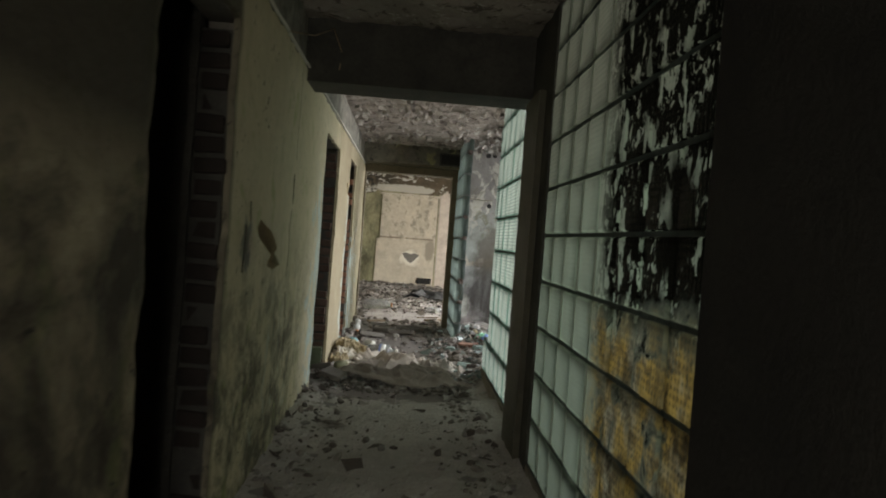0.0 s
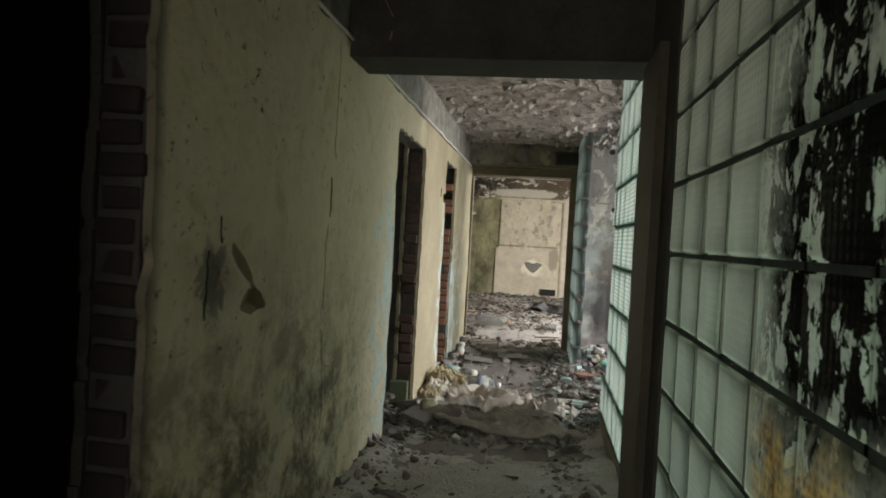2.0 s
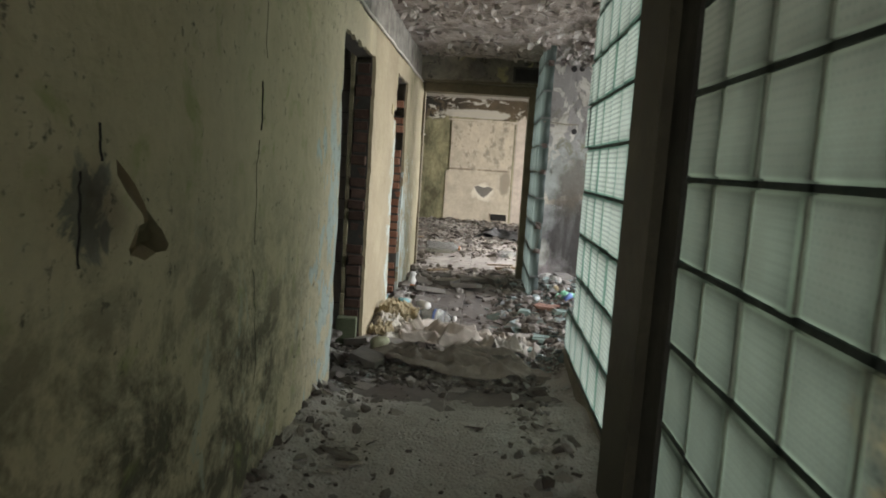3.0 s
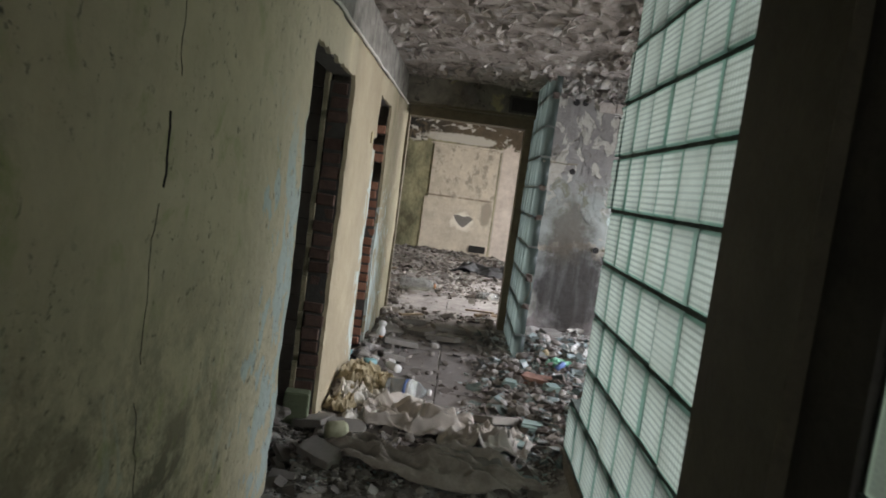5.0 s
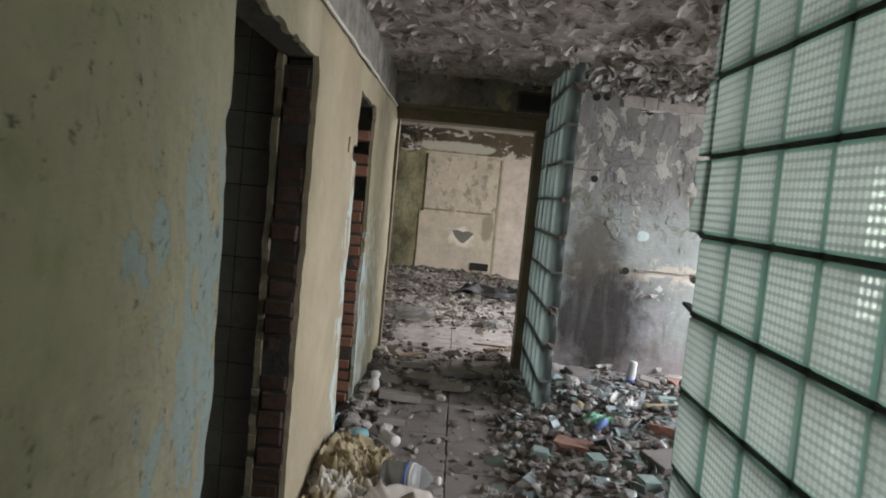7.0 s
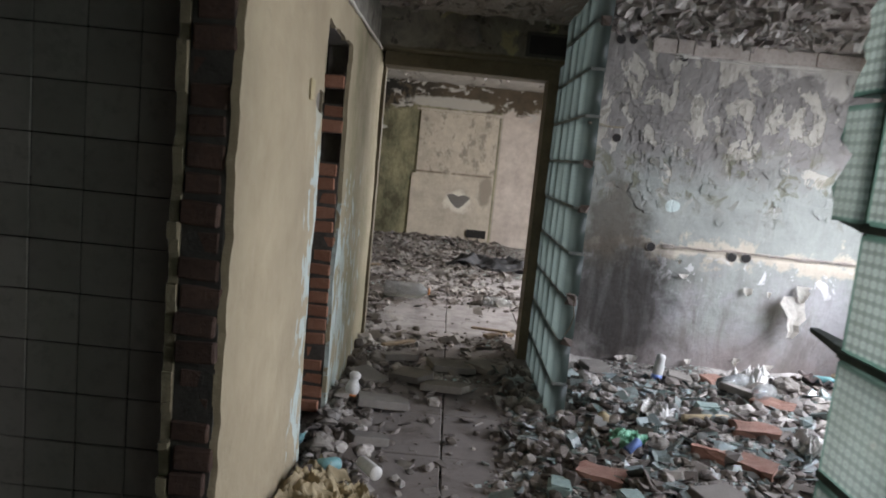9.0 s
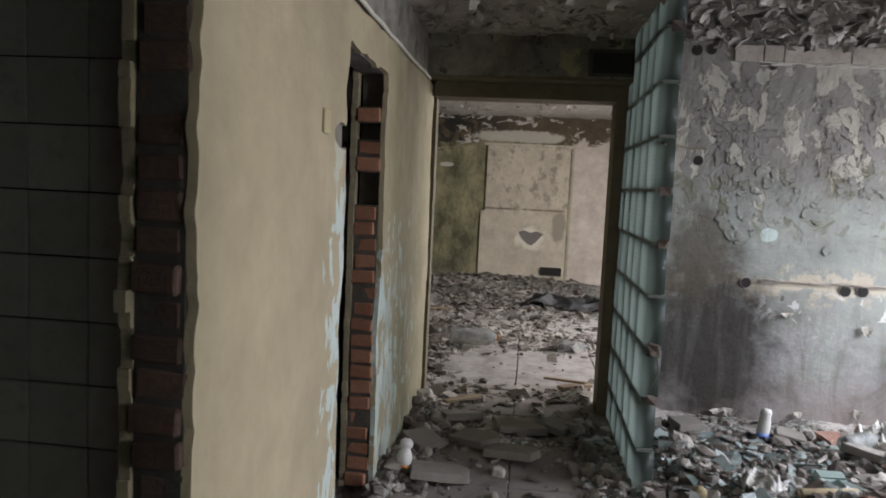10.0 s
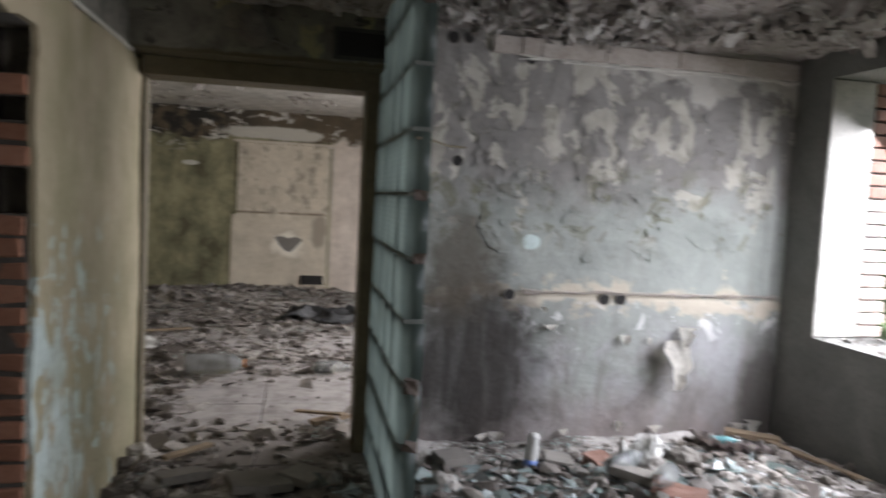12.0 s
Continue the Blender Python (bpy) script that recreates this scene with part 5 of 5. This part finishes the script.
RIBS = [(0.07, 0.0), (0.085, 0.01)] + [(0.085 - 0.007 * (k % 2), 0.03 + 0.022 * k) for k in range(15)] + [(0.078, 0.37), (0.04, 0.42), (0.03, 0.45)]
bottle(0.02, 11.40, RIBS, CLEAR, ORANGE, "ribbed cloudy plastic canister lying on the floor", 90, 4, 0.10, name="canister")
bottle(1.05, 11.5, BODY, CLEAR, None, "clear plastic bottle lying on the floor", 90, 10, 0.05)
bottle(0.13, 8.24, [(0.018, 0.0), (0.036, 0.015), (0.042, 0.045), (0.032, 0.075), (0.022, 0.088), (0.032, 0.105), (0.034, 0.125), (0.018, 0.14)], WHITE, None, "white waisted plastic bottle with orange base", 12, 60, 0.03, ((0.030, -0.004, 0.012, ORANGE),))
bottle(2.14, 9.05, [(0.032, 0.0), (0.036, 0.01), (0.036, 0.10), (0.030, 0.15), (0.034, 0.17), (0.025, 0.19)], WHITE, None, "white bottle with a blue base, standing", 6, 20, 0.0, ((0.0368, 0.01, 0.05, BLUE),))
bottle(-0.06, 7.50, [(a * 0.45, h * 0.45) for a, h in BODY], TEAL, WHITE, "teal plastic bottle lying in the doorway", 78, 70, 0.05)
bottle(3.28, 9.15, [(a * 0.5, h * 0.5) for a, h in BODY], TEAL, WHITE, "teal plastic bottle lying on rubble", 80, -40, 0.06)
bottle(2.48, 8.78, [(a * 0.95, h * 0.85) for a, h in BODY], CLEAR, WHITE, "clear dented plastic bottle lying on rubble", 82, 25, 0.05)
bottle(2.72, 8.62, BODY, CLEAR, None, "clear open plastic bottle lying on rubble", 80, -130, 0.06)
bottle(0.30, 7.40, [(0.028, 0.0), (0.03, 0.005), (0.032, 0.16), (0.03, 0.163)], WHITE, None, "white plastic tube end lying in rubble", 85, -60, 0.06, name="plastic_tube")
bottle(0.20, 7.30, [(0.03, 0.0), (0.033, 0.01), (0.033, 0.10)], TEAL, None, "pale teal can lying in the rubble", 80, -130, 0.05, name="can")
bottle(1.58, 7.62, [(0.015, 0.0), (0.024, 0.005), (0.021, 0.05), (0.025, 0.08), (0.015, 0.09)], BLUE, None, "blue can lying in the rubble", 60, 30, 0.03, name="can")
bottle(1.98, 8.02, [(0.022, 0.0), (0.024, 0.004), (0.024, 0.26), (0.02, 0.264)], CARD, None, "brown cardboard tube lying in rubble", 88, 8, 0.03, name="cardboard_tube")
bottle(1.52, 7.98, [(0.02, 0.0), (0.034, 0.01), (0.036, 0.04), (0.02, 0.06)], CARD, None, "small brass coloured round lid in rubble", 40, 8, 0.02, name="round_lid")
bottle(0.12, 5.86, [(0.045, 0.0), (0.06, 0.02), (0.06, 0.10), (0.045, 0.12)], simple("pale_green_foam", (0.38, 0.38, 0.24), (0.46, 0.45, 0.32), 9), None, "pale green foam roll lying in rubble", 86, 20, 0.06, name="foam_roll")


chip = bmesh.new()
slab(chip, -0.04, 0.04, -0.115, 0.115, -0.085, 0.085)
bmesh.ops.bevel(chip, geom=chip.edges[:], offset=0.012, segments=2, affect="EDGES")
for v in chip.verts:
    v.co += Vector((random.gauss(0, 0.006), random.gauss(0, 0.012), random.gauss(0, 0.012)))
FALLEN = mesh_of("fallen_glass_block", chip, simple("dull_teal_glass", (0.34, 0.44, 0.41), (0.24, 0.32, 0.30), 14, 0.25, 0.004, 50))


def fallen_block(x, y, turn, tilt, lift):
    ob = new("fallen_glass_block", FALLEN)
    tagged(ob, "green glass block fallen into the rubble", "glass block", "fallen glass blocks")
    ob.matrix_basis = pose(x, y, rest(x, y) + lift, tilt, 90, turn) @ Matrix.Diagonal((0.7, 0.55, 0.6, 1))


for b in ((1.50, 7.16, 20, 14, 0.02), (1.20, 6.12, -10, 6, 0.02), (1.30, 6.5, 50, -26, 0.02), (1.72, 6.9, 35, 30, 0.02), (2.2, 8.25, 60, -25, 0.02), (1.22, 7.35, 10, 22, 0.01)):
    fallen_block(*b)

box = bmesh.new()
slab(box, -0.07, 0.07, -0.05, 0.05, 0.0, 0.19)
bmesh.ops.bevel(box, geom=box.edges[:], offset=0.006, segments=2, affect="EDGES")
box = thing("metal_box", box, GREENBOX, "dark green metal box standing in the doorway", "box")
box.matrix_basis = pose(-0.10, 6.10, rest(-0.10, 6.10), 0, 0, 4)

wavy = bmesh.new()
rows = []
for i in range(49):
    u = i / 48 - 0.5
    rows.append([wavy.verts.new((u * 0.46, v * 0.34 + 0.03 * n3(u, v, 2, 6), 0.022 * math.sin(u * 2 * math.pi * 6))) for v in (-0.5, -0.2, 0.1, 0.5)])
for a, b in zip(rows, rows[1:]):
    for k in range(3):
        wavy.faces.new((a[k], b[k], b[k + 1], a[k + 1]))
bmesh.ops.solidify(wavy, geom=wavy.faces[:], thickness=0.008)
wavy = thing("corrugated_sheet", wavy, SLATE, "broken piece of corrugated roofing slate", "roofing sheet", smooth=True)
wavy.matrix_basis = pose(3.42, 9.12, rest(3.42, 9.12) + 0.04, -8, 6, -20)


def stick(x0, y0, x1, y1, wide, label, lift=0.02):
    length = math.hypot(x1 - x0, y1 - y0)
    bm = bmesh.new()
    slab(bm, -wide / 2, wide / 2, 0, length, 0, wide * 0.4)
    bmesh.ops.bevel(bm, geom=bm.edges[:], offset=0.003, segments=1, affect="EDGES")
    ob = thing("wooden_slat", bm, WOOD, label, "wood", "slats in the rubble")
    z0, z1 = rest(x0, y0) + lift, rest(x1, y1) + lift
    ob.matrix_basis = pose(x0, y0, z0, math.degrees(math.atan2(z1 - z0, length)), 0, math.degrees(math.atan2(y1 - y0, x1 - x0)) - 90)


stick(3.72, 9.36, 3.88, 8.6, 0.05, "weathered wooden slat beside the window wall")
stick(3.55, 9.42, 3.82, 9.25, 0.09, "short weathered board in the room corner", 0.03)
stick(-1.0, 13.0, -0.2, 13.25, 0.05, "pale wooden slat on the far floor")
stick(1.0, 10.05, 1.24, 10.2, 0.07, "splintered board beside the door frame", 0.03)
stick(0.9, 10.3, 1.2, 10.05, 0.04, "splintered board beside the door frame", 0.04)
stick(0.2, 9.45, 0.42, 9.7, 0.05, "short weathered slat beside the doorway", 0.03)

# ---- outside ----
structure("ground", simple("grass_ground", (0.07, 0.10, 0.03), (0.10, 0.11, 0.05), 3), [(-400, 400, -400, 400, -0.7, -0.5)], "grassy ground all round the building", "ground")


def bush(x, y, z, r, high, seed):
    rnd = random.Random(seed)
    verts, faces = [], []
    for _ in range(900):
        a, f, q = rnd.uniform(0, 6.28), rnd.random(), rnd.random() ** 0.5
        w = r * q * (0.5 + 0.7 * math.sin(math.pi * min(1, f * 0.9 + 0.1))) * (1 + 0.3 * math.sin(3 * a + seed))
        p = Vector((x + w * math.cos(a), y + w * math.sin(a), z + high * f))
        m = Euler((rnd.uniform(-1, 1), rnd.uniform(-1, 1), a)).to_matrix()
        s, base = rnd.uniform(0.04, 0.09), len(verts)
        for c in ((-1, 0, 0), (0, -0.5, 0.1), (1, 0, 0), (0, 0.5, 0.1)):
            verts.append(tuple(p + m @ Vector(c) * s))
        faces.append((base, base + 1, base + 2, base + 3))
    ob = tagged(new("bush"), "green leafy bush outside the window", "bush", "bushes outside")
    crown = new("crown", raw_mesh("crown", verts, faces, LEAVES))
    crown.parent = ob
    stem = part("stem", lathe([(0.05, z - 0.05), (0.03, z + high * 0.5), (0.012, z + high * 0.8)], 8), WOOD, ob)
    stem.matrix_basis = pose(x, y, 0)


def fern(x, y, z, count, high, seed):
    """Thin stems with paired leaflets, rooted in the crumbs on the sill."""
    rnd = random.Random(seed)
    plant = tagged(new("sill_plant"), "small green weed growing on the window sill", "plant", "weeds on the sill")
    for _ in range(count):
        a, lean, tall = rnd.uniform(0, 6.28), rnd.uniform(0.3, 0.8), high * rnd.uniform(0.6, 1.1)
        verts, faces = [], []
        for k in range(9):
            f = (k + 1) / 9
            p = Vector((lean * tall * f * f * math.cos(a), lean * tall * f * f * math.sin(a), tall * (f - 0.3 * f * f)))
            for side in (-1, 1):
                b, w = a + side * 1.3, 0.05 * (1.1 - 0.8 * f)
                q, base = Vector((math.cos(b), math.sin(b), 0.2)) * w, len(verts)
                cross = Vector((math.cos(a), math.sin(a), 0)) * 0.012
                verts += [tuple(p), tuple(p + q * 0.5 + cross), tuple(p + q), tuple(p + q * 0.5 - cross)]
                faces.append((base, base + 1, base + 2, base + 3))
        leaf = new("frond", raw_mesh("frond", verts, faces, LEAVES))
        leaf.parent = plant
    plant.matrix_basis = pose(x, y, z)


for k, (x, y, high) in enumerate(((4.34, 9.05, 0.24), (4.38, 8.8, 0.2), (4.30, 8.5, 0.16), (4.40, 8.2, 0.22))):
    fern(x, y, 0.80, 9, high, k + 5)
bush(5.3, 10.6, -0.5, 0.7, 1.7, 5)
bush(6.6, 11.6, -0.5, 0.8, 1.3, 1)
bush(8.2, 13.2, -0.5, 1.1, 1.8, 2)
bush(7.4, 9.8, -0.5, 0.7, 1.0, 3)
bush(9.5, 16.5, -0.5, 1.4, 2.4, 4)
